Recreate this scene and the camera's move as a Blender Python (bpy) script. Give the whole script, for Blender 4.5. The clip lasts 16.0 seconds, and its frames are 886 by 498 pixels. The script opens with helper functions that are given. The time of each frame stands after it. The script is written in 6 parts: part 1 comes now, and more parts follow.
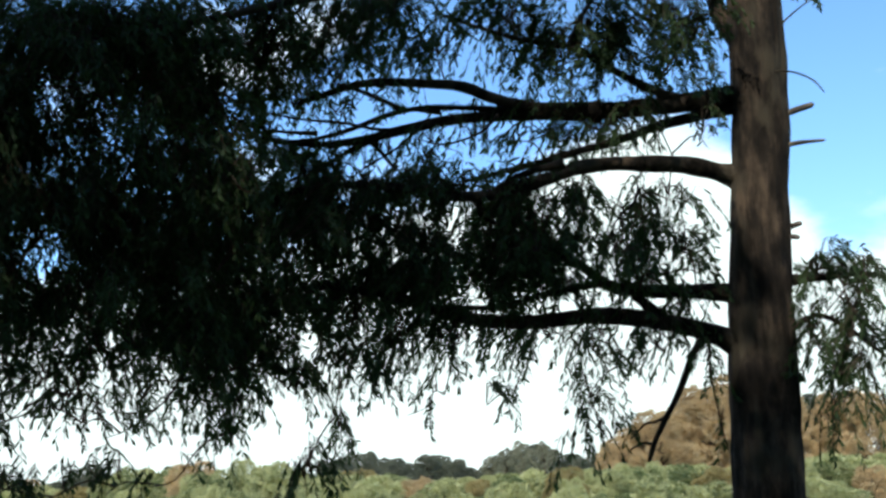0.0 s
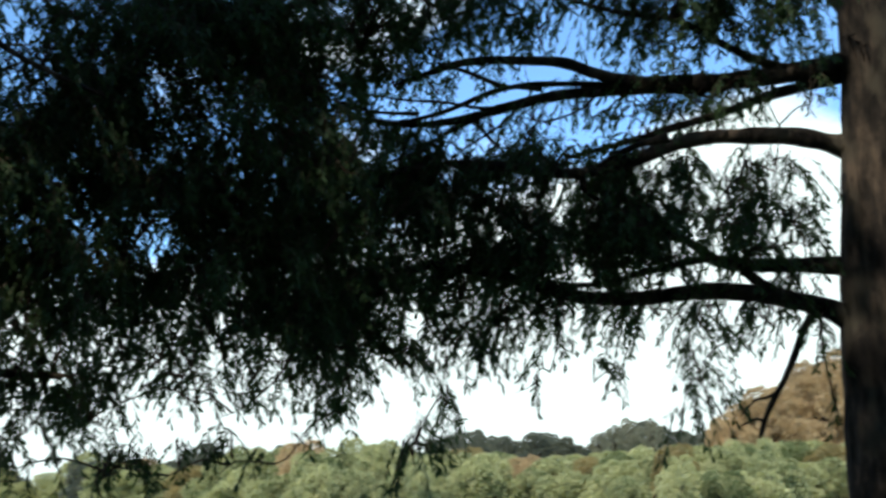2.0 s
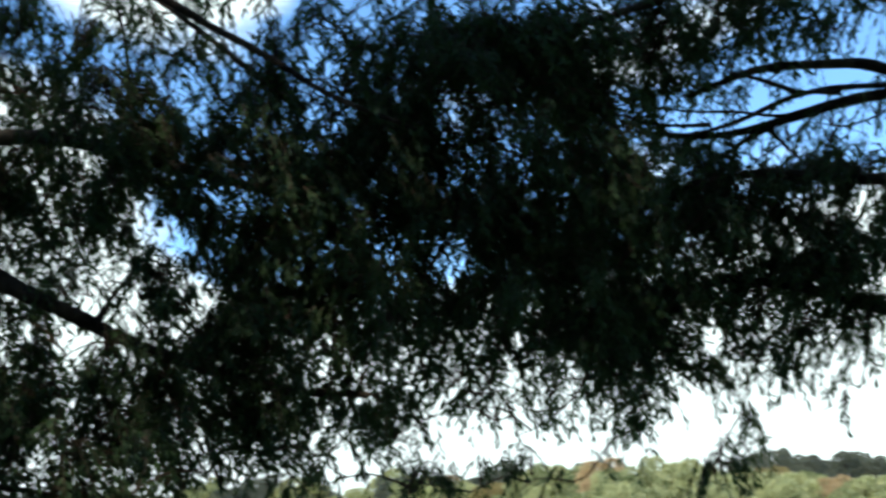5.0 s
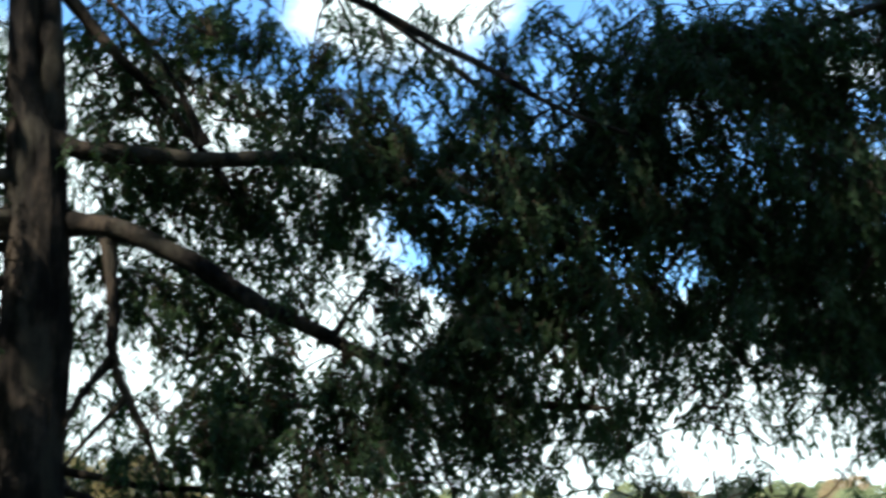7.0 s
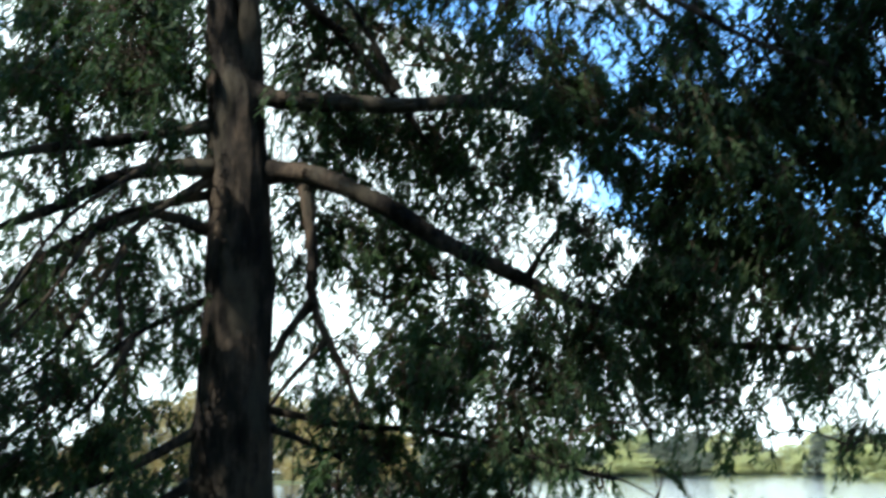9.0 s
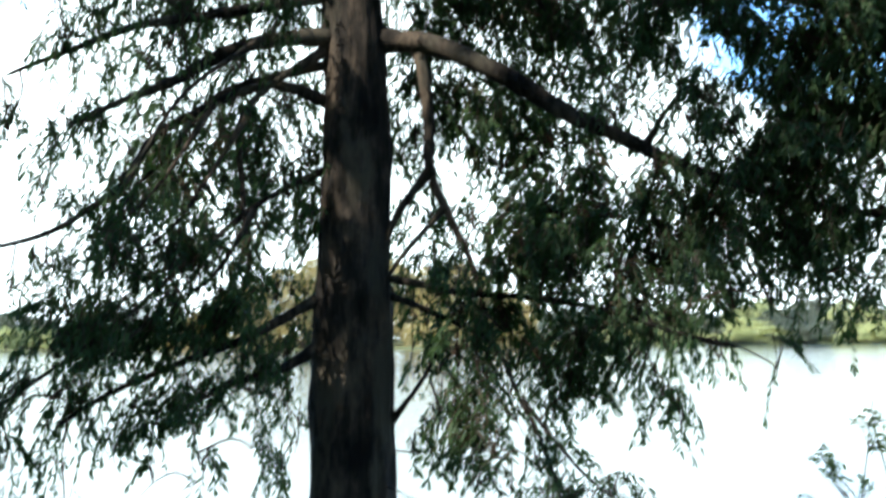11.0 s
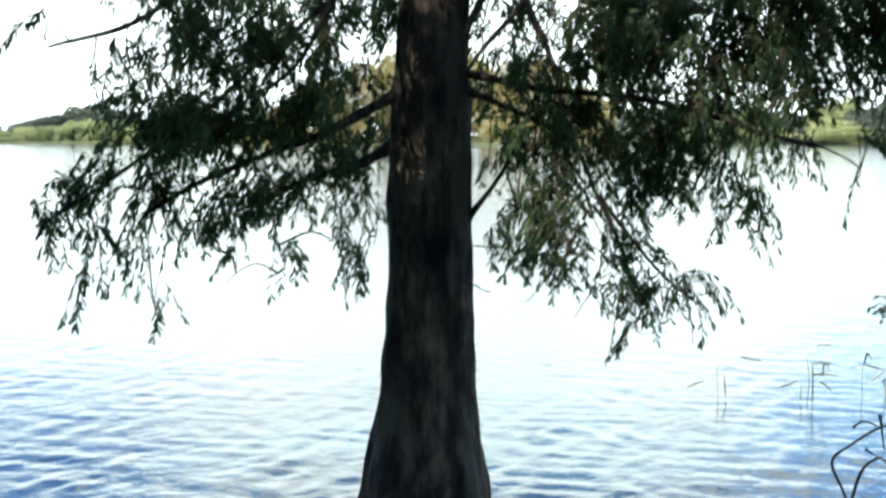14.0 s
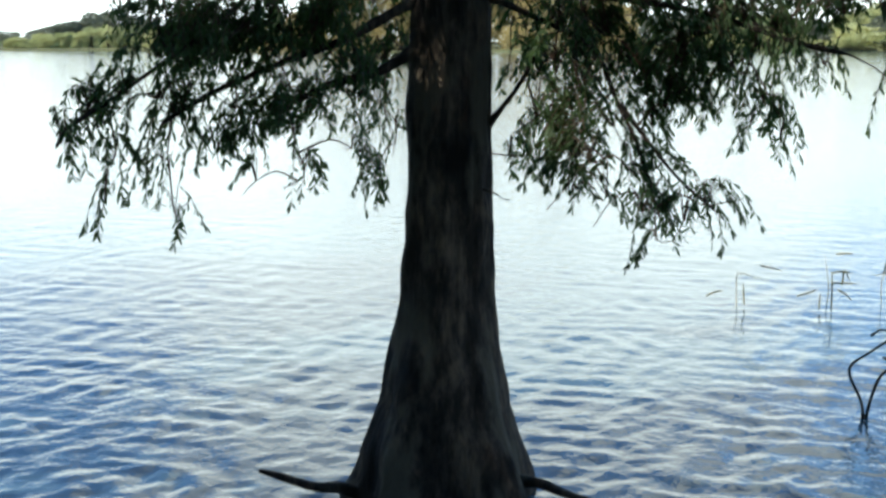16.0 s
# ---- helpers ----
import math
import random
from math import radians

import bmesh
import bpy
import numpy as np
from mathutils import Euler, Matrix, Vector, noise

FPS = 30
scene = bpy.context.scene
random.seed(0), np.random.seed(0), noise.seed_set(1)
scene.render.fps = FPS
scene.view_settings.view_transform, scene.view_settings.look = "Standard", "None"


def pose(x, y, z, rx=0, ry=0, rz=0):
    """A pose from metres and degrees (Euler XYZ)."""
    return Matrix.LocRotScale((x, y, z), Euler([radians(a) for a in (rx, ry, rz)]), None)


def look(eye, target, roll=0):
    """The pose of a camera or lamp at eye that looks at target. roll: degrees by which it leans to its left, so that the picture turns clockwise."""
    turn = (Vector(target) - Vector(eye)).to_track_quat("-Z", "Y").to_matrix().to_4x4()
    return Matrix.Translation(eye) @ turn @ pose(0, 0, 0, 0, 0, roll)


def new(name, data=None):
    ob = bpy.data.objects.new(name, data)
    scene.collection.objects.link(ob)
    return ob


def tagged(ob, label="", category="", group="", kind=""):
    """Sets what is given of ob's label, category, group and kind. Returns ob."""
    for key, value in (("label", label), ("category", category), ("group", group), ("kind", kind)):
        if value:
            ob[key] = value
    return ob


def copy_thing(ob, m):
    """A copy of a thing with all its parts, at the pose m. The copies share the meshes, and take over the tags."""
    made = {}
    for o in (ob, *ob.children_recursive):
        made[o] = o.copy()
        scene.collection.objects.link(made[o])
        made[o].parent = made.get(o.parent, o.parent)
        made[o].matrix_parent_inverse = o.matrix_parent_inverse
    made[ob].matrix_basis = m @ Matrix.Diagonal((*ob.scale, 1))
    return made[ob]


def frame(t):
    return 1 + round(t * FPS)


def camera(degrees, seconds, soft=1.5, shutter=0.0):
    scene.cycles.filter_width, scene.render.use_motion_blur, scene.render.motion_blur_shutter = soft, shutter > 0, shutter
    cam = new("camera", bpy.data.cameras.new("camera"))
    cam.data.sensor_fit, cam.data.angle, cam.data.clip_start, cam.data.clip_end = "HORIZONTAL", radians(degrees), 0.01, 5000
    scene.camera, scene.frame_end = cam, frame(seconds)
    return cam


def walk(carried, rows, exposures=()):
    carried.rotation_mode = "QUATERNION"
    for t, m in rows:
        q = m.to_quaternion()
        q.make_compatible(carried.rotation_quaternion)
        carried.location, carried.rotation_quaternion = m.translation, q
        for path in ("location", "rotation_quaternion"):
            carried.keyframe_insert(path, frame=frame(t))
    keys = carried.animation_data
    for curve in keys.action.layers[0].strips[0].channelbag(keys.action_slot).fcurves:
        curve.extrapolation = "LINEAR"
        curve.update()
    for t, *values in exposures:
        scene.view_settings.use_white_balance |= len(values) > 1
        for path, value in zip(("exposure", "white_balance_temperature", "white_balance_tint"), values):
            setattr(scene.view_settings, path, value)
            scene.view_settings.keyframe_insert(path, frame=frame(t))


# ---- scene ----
# ---- camera and its walk ----
EYE = 2.4
cam = camera(37.9, 16.0, soft=2.7, shutter=1.0)
# seconds, turn to the left, tilt up, lean to the right (degrees): a hand-held pan from one spot
PATH = [
    (0.0, 0.00, 10.37, 3.35), (0.5, 0.82, 10.17, 3.43), (1.0, 1.87, 9.98, 3.48), (1.5, 3.10, 9.80, 3.51),
    (2.0, 4.73, 9.69, 3.55), (2.5, 6.53, 9.71, 3.54), (3.0, 8.52, 9.82, 3.57), (3.5, 10.60, 10.03, 3.49),
    (4.0, 13.18, 10.38, 3.36), (4.2, 14.12, 10.53, 3.32), (6.3, 24.58, 12.09, 1.88), (6.5, 25.71, 12.15, 1.82),
    (7.0, 28.20, 12.14, 1.52), (7.5, 30.54, 11.91, 1.26), (8.0, 33.01, 11.39, 1.13), (8.5, 35.06, 10.67, 0.94),
    (9.0, 36.92, 9.73, 0.83), (9.5, 38.47, 8.67, 0.70), (10.0, 40.05, 7.21, 0.75), (10.2, 40.63, 6.54, 0.80),
    (12.3, 44.29, -0.02, 0.17), (12.5, 44.54, -0.72, 0.05), (13.0, 44.98, -2.25, 0.01), (13.5, 45.34, -3.62, -0.06),
    (14.0, 45.70, -5.04, -0.02), (14.5, 45.99, -6.25, -0.02), (15.0, 46.24, -7.33, 0.0), (15.5, 46.42, -8.25, 0.0),
    (16.0, 46.57, -9.12, 0.0),
]
walk(cam, [(t, pose(0, 0, EYE, 90 + tilt, 0, turn) @ pose(0, 0, 0, 0, 0, -lean)) for t, turn, tilt, lean in PATH],
     exposures=[(0.0, -0.2, 6500, 10), (4.0, -0.1, 6450, 9), (7.0, 0.45, 6250, 8), (9.2, 0.9, 6150, 7), (10.2, 1.1, 6150, 7), (12.3, 1.32, 6350, 8), (14.0, 1.06, 6450, 9), (16.0, 0.65, 6500, 10)])

# ---- world and sun ----
SUN_AZ, SUN_EL = 166.0, 47.0   # degrees to the left of straight ahead, degrees above the horizon


def sky_world():
    world = bpy.data.worlds.new("sky")
    scene.world = world
    world.use_nodes = True
    nt = world.node_tree
    nt.nodes.clear()
    add, link = nt.nodes.new, nt.links.new
    out, bg = add("ShaderNodeOutputWorld"), add("ShaderNodeBackground")
    sky = add("ShaderNodeTexSky")
    sky.sky_type, sky.sun_disc = "NISHITA", False
    sky.sun_elevation, sky.sun_rotation = radians(SUN_EL), radians(-SUN_AZ)
    sky.air_density, sky.dust_density, sky.ozone_density = 1.0, 0.4, 2.0
    dim = add("ShaderNodeVectorMath")
    dim.operation = "MULTIPLY"
    dim.inputs[1].default_value = (0.165, 0.23, 0.272)
    link(sky.outputs[0], dim.inputs[0])
    coord = add("ShaderNodeTexCoord")
    split = add("ShaderNodeSeparateXYZ")
    link(coord.outputs["Generated"], split.inputs[0])
    flat = add("ShaderNodeMapping")
    flat.inputs["Scale"].default_value = (1, 1, 2.6)
    link(coord.outputs["Generated"], flat.inputs[0])
    n = add("ShaderNodeTexNoise")
    n.inputs["Scale"].default_value, n.inputs["Detail"].default_value, n.inputs["Roughness"].default_value = 3.2, 6, 0.55
    link(flat.outputs[0], n.inputs["Vector"])
    low = add("ShaderNodeMapRange")       # more cloud towards the horizon
    low.interpolation_type = "SMOOTHSTEP"
    for k, v in zip((1, 2, 3, 4), (0.07, 0.235, 0.50, 0.0)):
        low.inputs[k].default_value = v
    link(split.outputs[2], low.inputs[0])
    total = add("ShaderNodeMath")
    link(n.outputs[0], total.inputs[0])
    link(low.outputs[0], total.inputs[1])
    high = add("ShaderNodeVectorMath")    # one large cumulus above the lake
    high.operation = "DOT_PRODUCT"
    high.inputs[1].default_value = (-math.sin(radians(29)) * math.cos(radians(27)), math.cos(radians(29)) * math.cos(radians(27)), math.sin(radians(27)))
    link(coord.outputs["Generated"], high.inputs[0])
    heap = add("ShaderNodeMapRange")
    heap.interpolation_type = "SMOOTHSTEP"
    for k, v in zip((1, 2, 3, 4), (math.cos(radians(10.5)), math.cos(radians(2)), 0.0, 0.32)):
        heap.inputs[k].default_value = v
    link(high.outputs["Value"], heap.inputs[0])
    wide_bank = add("ShaderNodeVectorMath")   # and a broad bank of it over the far end of the lake
    wide_bank.operation = "DOT_PRODUCT"
    wide_bank.inputs[1].default_value = (-math.sin(radians(46)) * math.cos(radians(3)), math.cos(radians(46)) * math.cos(radians(3)), math.sin(radians(3)))
    link(coord.outputs["Generated"], wide_bank.inputs[0])
    heap_2 = add("ShaderNodeMapRange")
    heap_2.interpolation_type = "SMOOTHSTEP"
    for k, v in zip((1, 2, 3, 4), (math.cos(radians(21)), math.cos(radians(12.5)), 0.0, 0.36)):
        heap_2.inputs[k].default_value = v
    link(wide_bank.outputs["Value"], heap_2.inputs[0])
    small = add("ShaderNodeVectorMath")       # a smaller heap beside the other tree
    small.operation = "DOT_PRODUCT"
    small.inputs[1].default_value = (math.sin(radians(9.5)) * math.cos(radians(10)), math.cos(radians(9.5)) * math.cos(radians(10)), math.sin(radians(10)))
    link(coord.outputs["Generated"], small.inputs[0])
    heap_3 = add("ShaderNodeMapRange")
    heap_3.interpolation_type = "SMOOTHSTEP"
    for k, v in zip((1, 2, 3, 4), (math.cos(radians(7.5)), math.cos(radians(2)), 0.0, 0.3)):
        heap_3.inputs[k].default_value = v
    link(small.outputs["Value"], heap_3.inputs[0])
    heaps_2 = add("ShaderNodeMath")
    link(heap_2.outputs[0], heaps_2.inputs[0])
    link(heap_3.outputs[0], heaps_2.inputs[1])
    heaps = add("ShaderNodeMath")
    link(heap.outputs[0], heaps.inputs[0])
    link(heaps_2.outputs[0], heaps.inputs[1])
    total_2 = add("ShaderNodeMath")
    link(total.outputs[0], total_2.inputs[0])
    link(heaps.outputs[0], total_2.inputs[1])
    mask = add("ShaderNodeMapRange")
    mask.interpolation_type = "SMOOTHSTEP"
    for k, v in zip((1, 2, 3, 4), (0.56, 0.70, 0.0, 1.0)):
        mask.inputs[k].default_value = v
    link(total_2.outputs[0], mask.inputs[0])
    mix = add("ShaderNodeMix")
    mix.data_type = "RGBA"
    link(mask.outputs[0], mix.inputs[0])
    link(dim.outputs[0], mix.inputs[6])
    mix.inputs[7].default_value = (1.32, 1.52, 1.50, 1)
    link(mix.outputs[2], bg.inputs[0])
    bg.inputs[1].default_value = 1.0
    link(bg.outputs[0], out.inputs[0])


sky_world()
sun_data = bpy.data.lights.new("sun", "SUN")
sun_data.energy, sun_data.angle, sun_data.color = 5.0, radians(0.53), (1.0, 0.93, 0.82)
sun = new("sun", sun_data)
sun_at = Vector((-math.sin(radians(SUN_AZ)) * math.cos(radians(SUN_EL)), math.cos(radians(SUN_AZ)) * math.cos(radians(SUN_EL)), math.sin(radians(SUN_EL))))
sun.matrix_world = look(sun_at * 60, (0, 0, 0))


# ---- materials ----
def material(name, rough=0.8, spec=0.3):
    m = bpy.data.materials.new(name)
    m.use_nodes = True
    nt = m.node_tree
    p = nt.nodes["Principled BSDF"]
    p.inputs["Roughness"].default_value = rough
    p.inputs["Specular IOR Level"].default_value = spec
    return m, nt, p


def noise_node(nt, scale, stretch=(1, 1, 1), detail=5, rough=0.6, kind="Object"):
    c, mp, n = nt.nodes.new("ShaderNodeTexCoord"), nt.nodes.new("ShaderNodeMapping"), nt.nodes.new("ShaderNodeTexNoise")
    mp.inputs["Scale"].default_value = stretch
    nt.links.new(c.outputs[kind], mp.inputs[0])
    nt.links.new(mp.outputs[0], n.inputs["Vector"])
    n.inputs["Scale"].default_value, n.inputs["Detail"].default_value, n.inputs["Roughness"].default_value = scale, detail, rough
    return n


def ramp(nt, source, stops):
    r = nt.nodes.new("ShaderNodeValToRGB")
    while len(r.color_ramp.elements) < len(stops):
        r.color_ramp.elements.new(0.5)
    for e, (at, col) in zip(r.color_ramp.elements, stops):
        e.position, e.color = at, (*col, 1)
    nt.links.new(source, r.inputs[0])
    return r


def bump(nt, p, source, strength, distance):
    b = nt.nodes.new("ShaderNodeBump")
    b.inputs["Strength"].default_value, b.inputs["Distance"].default_value = strength, distance
    nt.links.new(source, b.inputs["Height"])
    nt.links.new(b.outputs[0], p.inputs["Normal"])
    return b


def bark_material(name, dark, mid, pale, fibre):
    m, nt, p = material(name, 0.9, 0.15)
    strips = noise_node(nt, fibre, (1, 1, 0.2), 6, 0.68)
    stains = noise_node(nt, 4.5, (1, 1, 0.55), 5, 0.62)
    both = nt.nodes.new("ShaderNodeMix")
    both.inputs[0].default_value = 0.62
    nt.links.new(strips.outputs[0], both.inputs[2])
    nt.links.new(stains.outputs[0], both.inputs[3])
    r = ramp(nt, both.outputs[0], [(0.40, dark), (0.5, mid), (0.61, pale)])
    # pale patches: lichen, plus sun dapples put into the bark colour
    patches = noise_node(nt, 3.4, (1, 1, 0.45), 5, 0.6)
    lichen_dapple = ramp(nt, patches.outputs[0], [(0.51, (0, 0, 0)), (0.60, (0.8, 0.8, 0.8))])
    blend = nt.nodes.new("ShaderNodeMix")
    blend.data_type = "RGBA"
    nt.links.new(lichen_dapple.outputs[0], blend.inputs[0])
    nt.links.new(r.outputs[0], blend.inputs[6])
    blend.inputs[7].default_value = (mid[1] * 3.2, mid[1] * 2.8, mid[1] * 2.0, 1)
    nt.links.new(blend.outputs[2], p.inputs["Base Color"])
    bump(nt, p, strips.outputs[0], 0.9, 0.02)
    return m


def leaf_material(name, dark, pale, glow, vary=0.25):
    m, nt, p = material(name, 0.6, 0.18)
    geo = nt.nodes.new("ShaderNodeNewGeometry")
    big = noise_node(nt, 1.3, detail=3)
    s = nt.nodes.new("ShaderNodeMath")
    s.operation = "MULTIPLY_ADD"
    s.inputs[1].default_value = 0.5
    nt.links.new(geo.outputs["Random Per Island"], s.inputs[0])
    nt.links.new(big.outputs[0], s.inputs[2])
    info, one_by_one = nt.nodes.new("ShaderNodeObjectInfo"), nt.nodes.new("ShaderNodeMath")
    one_by_one.operation = "MULTIPLY_ADD"
    one_by_one.inputs[1].default_value = vary
    nt.links.new(info.outputs["Random"], one_by_one.inputs[0])
    nt.links.new(s.outputs[0], one_by_one.inputs[2])
    r = ramp(nt, one_by_one.outputs[0], [(0.35 + 0.5 * vary, dark), (0.95 + 0.5 * vary, pale)])
    nt.links.new(r.outputs[0], p.inputs["Base Color"])
    through_light = nt.nodes.new("ShaderNodeBsdfTranslucent")
    tint = nt.nodes.new("ShaderNodeMix")
    tint.data_type, tint.blend_type = "RGBA", "MULTIPLY"
    tint.inputs[0].default_value = 1.0
    nt.links.new(r.outputs[0], tint.inputs[6])
    tint.inputs[7].default_value = (*glow, 1)
    nt.links.new(tint.outputs[2], through_light.inputs[0])
    mix = nt.nodes.new("ShaderNodeMixShader")
    mix.inputs[0].default_value = 0.25
    nt.links.new(p.outputs[0], mix.inputs[1])
    nt.links.new(through_light.outputs[0], mix.inputs[2])
    nt.links.new(mix.outputs[0], nt.nodes["Material Output"].inputs[0])
    return m


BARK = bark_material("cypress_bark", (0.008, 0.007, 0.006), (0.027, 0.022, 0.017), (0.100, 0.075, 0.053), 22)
DEAD = bark_material("dead_wood", (0.03, 0.026, 0.022), (0.10, 0.088, 0.075), (0.36, 0.33, 0.29), 30)
TWIG = bark_material("twig_bark", (0.03, 0.02, 0.015), (0.06, 0.04, 0.028), (0.11, 0.07, 0.045), 60)
LEAF = leaf_material("cypress_needles", (0.020, 0.040, 0.021), (0.048, 0.086, 0.034), (1.6, 1.8, 0.7))
REED = bark_material("dry_reed", (0.07, 0.07, 0.03), (0.16, 0.15, 0.07), (0.30, 0.26, 0.13), 40)
WILLOW = leaf_material("shrub_leaves", (0.05, 0.075, 0.025), (0.12, 0.15, 0.05), (1.4, 1.6, 0.7))
FAR = {
    # green and dark are paled: the haze of distance is in their colour
    "green": leaf_material("hazy_green_leaves", (0.13, 0.17, 0.07), (0.50, 0.50, 0.26), (1.1, 1.2, 0.7), 0.7),
    "dark": leaf_material("hazy_dark_leaves", (0.085, 0.10, 0.078), (0.20, 0.215, 0.155), (1, 1.1, 0.8)),
    "grey": leaf_material("far_grey_leaves", (0.16, 0.17, 0.12), (0.33, 0.33, 0.23), (1.1, 1.1, 0.8)),
    "brown": leaf_material("far_brown_leaves", (0.36, 0.265, 0.14), (0.60, 0.46, 0.26), (1.2, 1.1, 0.7)),
    "olive": leaf_material("far_olive_leaves", (0.24, 0.195, 0.085), (0.44, 0.36, 0.17), (1.2, 1.2, 0.6)),
}


def ground_material():
    m, nt, p = material("grass_and_soil", 0.95, 0.1)
    n = noise_node(nt, 0.5, detail=8)
    r = ramp(nt, n.outputs[0], [(0.3, (0.06, 0.055, 0.03)), (0.5, (0.10, 0.105, 0.045)), (0.7, (0.18, 0.18, 0.08))])
    nt.links.new(r.outputs[0], p.inputs["Base Color"])
    bump(nt, p, n.outputs[0], 0.5, 0.1)
    return m


def water_material():
    m, nt, p = material("lake_water", 0.03, 0.5)
    p.inputs["IOR"].default_value = 1.333
    big = noise_node(nt, 0.12, detail=3)
    r = ramp(nt, big.outputs[0], [(0.35, (0.022, 0.048, 0.062)), (0.65, (0.036, 0.068, 0.085))])
    nt.links.new(r.outputs[0], p.inputs["Base Color"])
    fine = noise_node(nt, 11.0, (1, 1, 1), 3, 0.55)
    bump(nt, p, fine.outputs[0], 0.38, 0.02)
    return m


GROUND, WATER = ground_material(), water_material()


# ---- mesh helpers ----
def mesh_object(name, verts, faces, mat, parent=None, label="", smooth=True):
    """One mesh object from arrays: faces is an (n, 3) or (n, 4) array."""
    verts, faces = np.asarray(verts, np.float32), np.asarray(faces, np.int32)
    me = bpy.data.meshes.new(name)
    me.vertices.add(len(verts))
    me.vertices.foreach_set("co", verts.ravel())
    k = faces.shape[1]
    me.loops.add(faces.size)
    me.loops.foreach_set("vertex_index", faces.ravel())
    me.polygons.add(len(faces))
    me.polygons.foreach_set("loop_start", np.arange(0, faces.size, k, dtype=np.int32))
    me.polygons.foreach_set("use_smooth", np.full(len(faces), smooth))
    me.update(calc_edges=True)
    me.materials.append(mat)
    ob = new(name, me)
    if parent is not None:
        ob.parent = parent
    if label:
        tagged(ob, label)
    return ob


def glide(points, n):
    """A smooth curve through the points, n samples."""
    p = np.asarray(points, float)
    if len(p) == 2:
        return p[0] + (p[1] - p[0]) * np.linspace(0, 1, n)[:, None]
    q = np.vstack([2 * p[0] - p[1], p, 2 * p[-1] - p[-2]])
    s = np.linspace(0, len(p) - 1 - 1e-9, n)
    i, u = s.astype(int), (s % 1)[:, None]
    a, b, c, d = q[i], q[i + 1], q[i + 2], q[i + 3]
    return 0.5 * (2 * b + (c - a) * u + (2 * a - 5 * b + 4 * c - d) * u ** 2 + (3 * b - a - 3 * c + d) * u ** 3)


def tubes(paths, radii, sides):
    """Tubes along many paths at once. paths (n, k, 3), radii (n, k)."""
    n, k, _ = paths.shape
    tan = np.gradient(paths, axis=1)
    tan /= np.linalg.norm(tan, axis=2, keepdims=True) + 1e-9
    main = paths[:, -1:] - paths[:, :1]
    main /= np.linalg.norm(main, axis=2, keepdims=True) + 1e-9
    ref = np.where(np.abs(main[..., 2:3]) > 0.75, np.array([1.0, 0, 0]), np.array([0, 0, 1.0]))
    a = np.cross(tan, ref)
    a /= np.linalg.norm(a, axis=2, keepdims=True) + 1e-9
    b = np.cross(tan, a)
    w = np.arange(sides) * 2 * np.pi / sides
    ring = a[:, :, None] * np.cos(w)[:, None] + b[:, :, None] * np.sin(w)[:, None]
    v = paths[:, :, None] + ring * (radii[..., None, None] if radii.ndim == 2 else radii[..., None])
    i = (np.arange(n)[:, None, None] * k + np.arange(k - 1)[:, None]) * sides
    j = np.arange(sides)
    j2 = (j + 1) % sides
    f = np.stack([i + j, i + j2, i + sides + j2, i + sides + j], -1)
    return v.reshape(-1, 3), f.reshape(-1, 4)


rng = np.random.default_rng(7)


def unit(v):
    return v / (np.linalg.norm(v, axis=-1, keepdims=True) + 1e-9)


def leaf_blades(base, way, length, width):
    """Narrow folded kite-shaped blades: 4 vertices, 2 triangles each."""
    n = len(base)
    side = unit(np.cross(way, rng.normal(size=(n, 3))))
    nor = np.cross(way, side)
    mid = base + way * (length * 0.45)[:, None] + nor * (width * 0.25)[:, None]
    tip = base + way * length[:, None] - nor * (length * 0.06)[:, None]
    v = np.stack([base, mid + side * (width / 2)[:, None], tip, mid - side * (width / 2)[:, None]], 1).reshape(-1, 3)
    i = np.arange(n)[:, None] * 4
    f = np.concatenate([i + [0, 1, 2], i + [0, 2, 3]])
    return v, f


def leaf_sprays(base, way, length, width):
    """Short flat sprays of needles: lance-shaped, widest past the middle, a little folded and bent down at the tip."""
    n = len(base)
    side = unit(np.cross(way, rng.normal(size=(n, 3))))
    nor = np.cross(way, side)
    ln, w = length[:, None], width[:, None]
    bend = np.array([0, 0, -1.0]) * ln * 0.10
    low, high = base + way * ln * 0.30, base + way * ln * 0.66 + bend * 0.4
    tip = base + way * ln + bend
    v = np.stack([base, low + side * w * 0.36 + nor * w * 0.12, high + side * w * 0.5 + nor * w * 0.2, tip,
                  high - side * w * 0.5 + nor * w * 0.2, low - side * w * 0.36 + nor * w * 0.12], 1).reshape(-1, 3)
    i = np.arange(n)[:, None] * 6
    f = np.concatenate([i + [0, 1, 5], i + [1, 2, 4], i + [1, 4, 5], i + [2, 3, 4]])
    return v, f


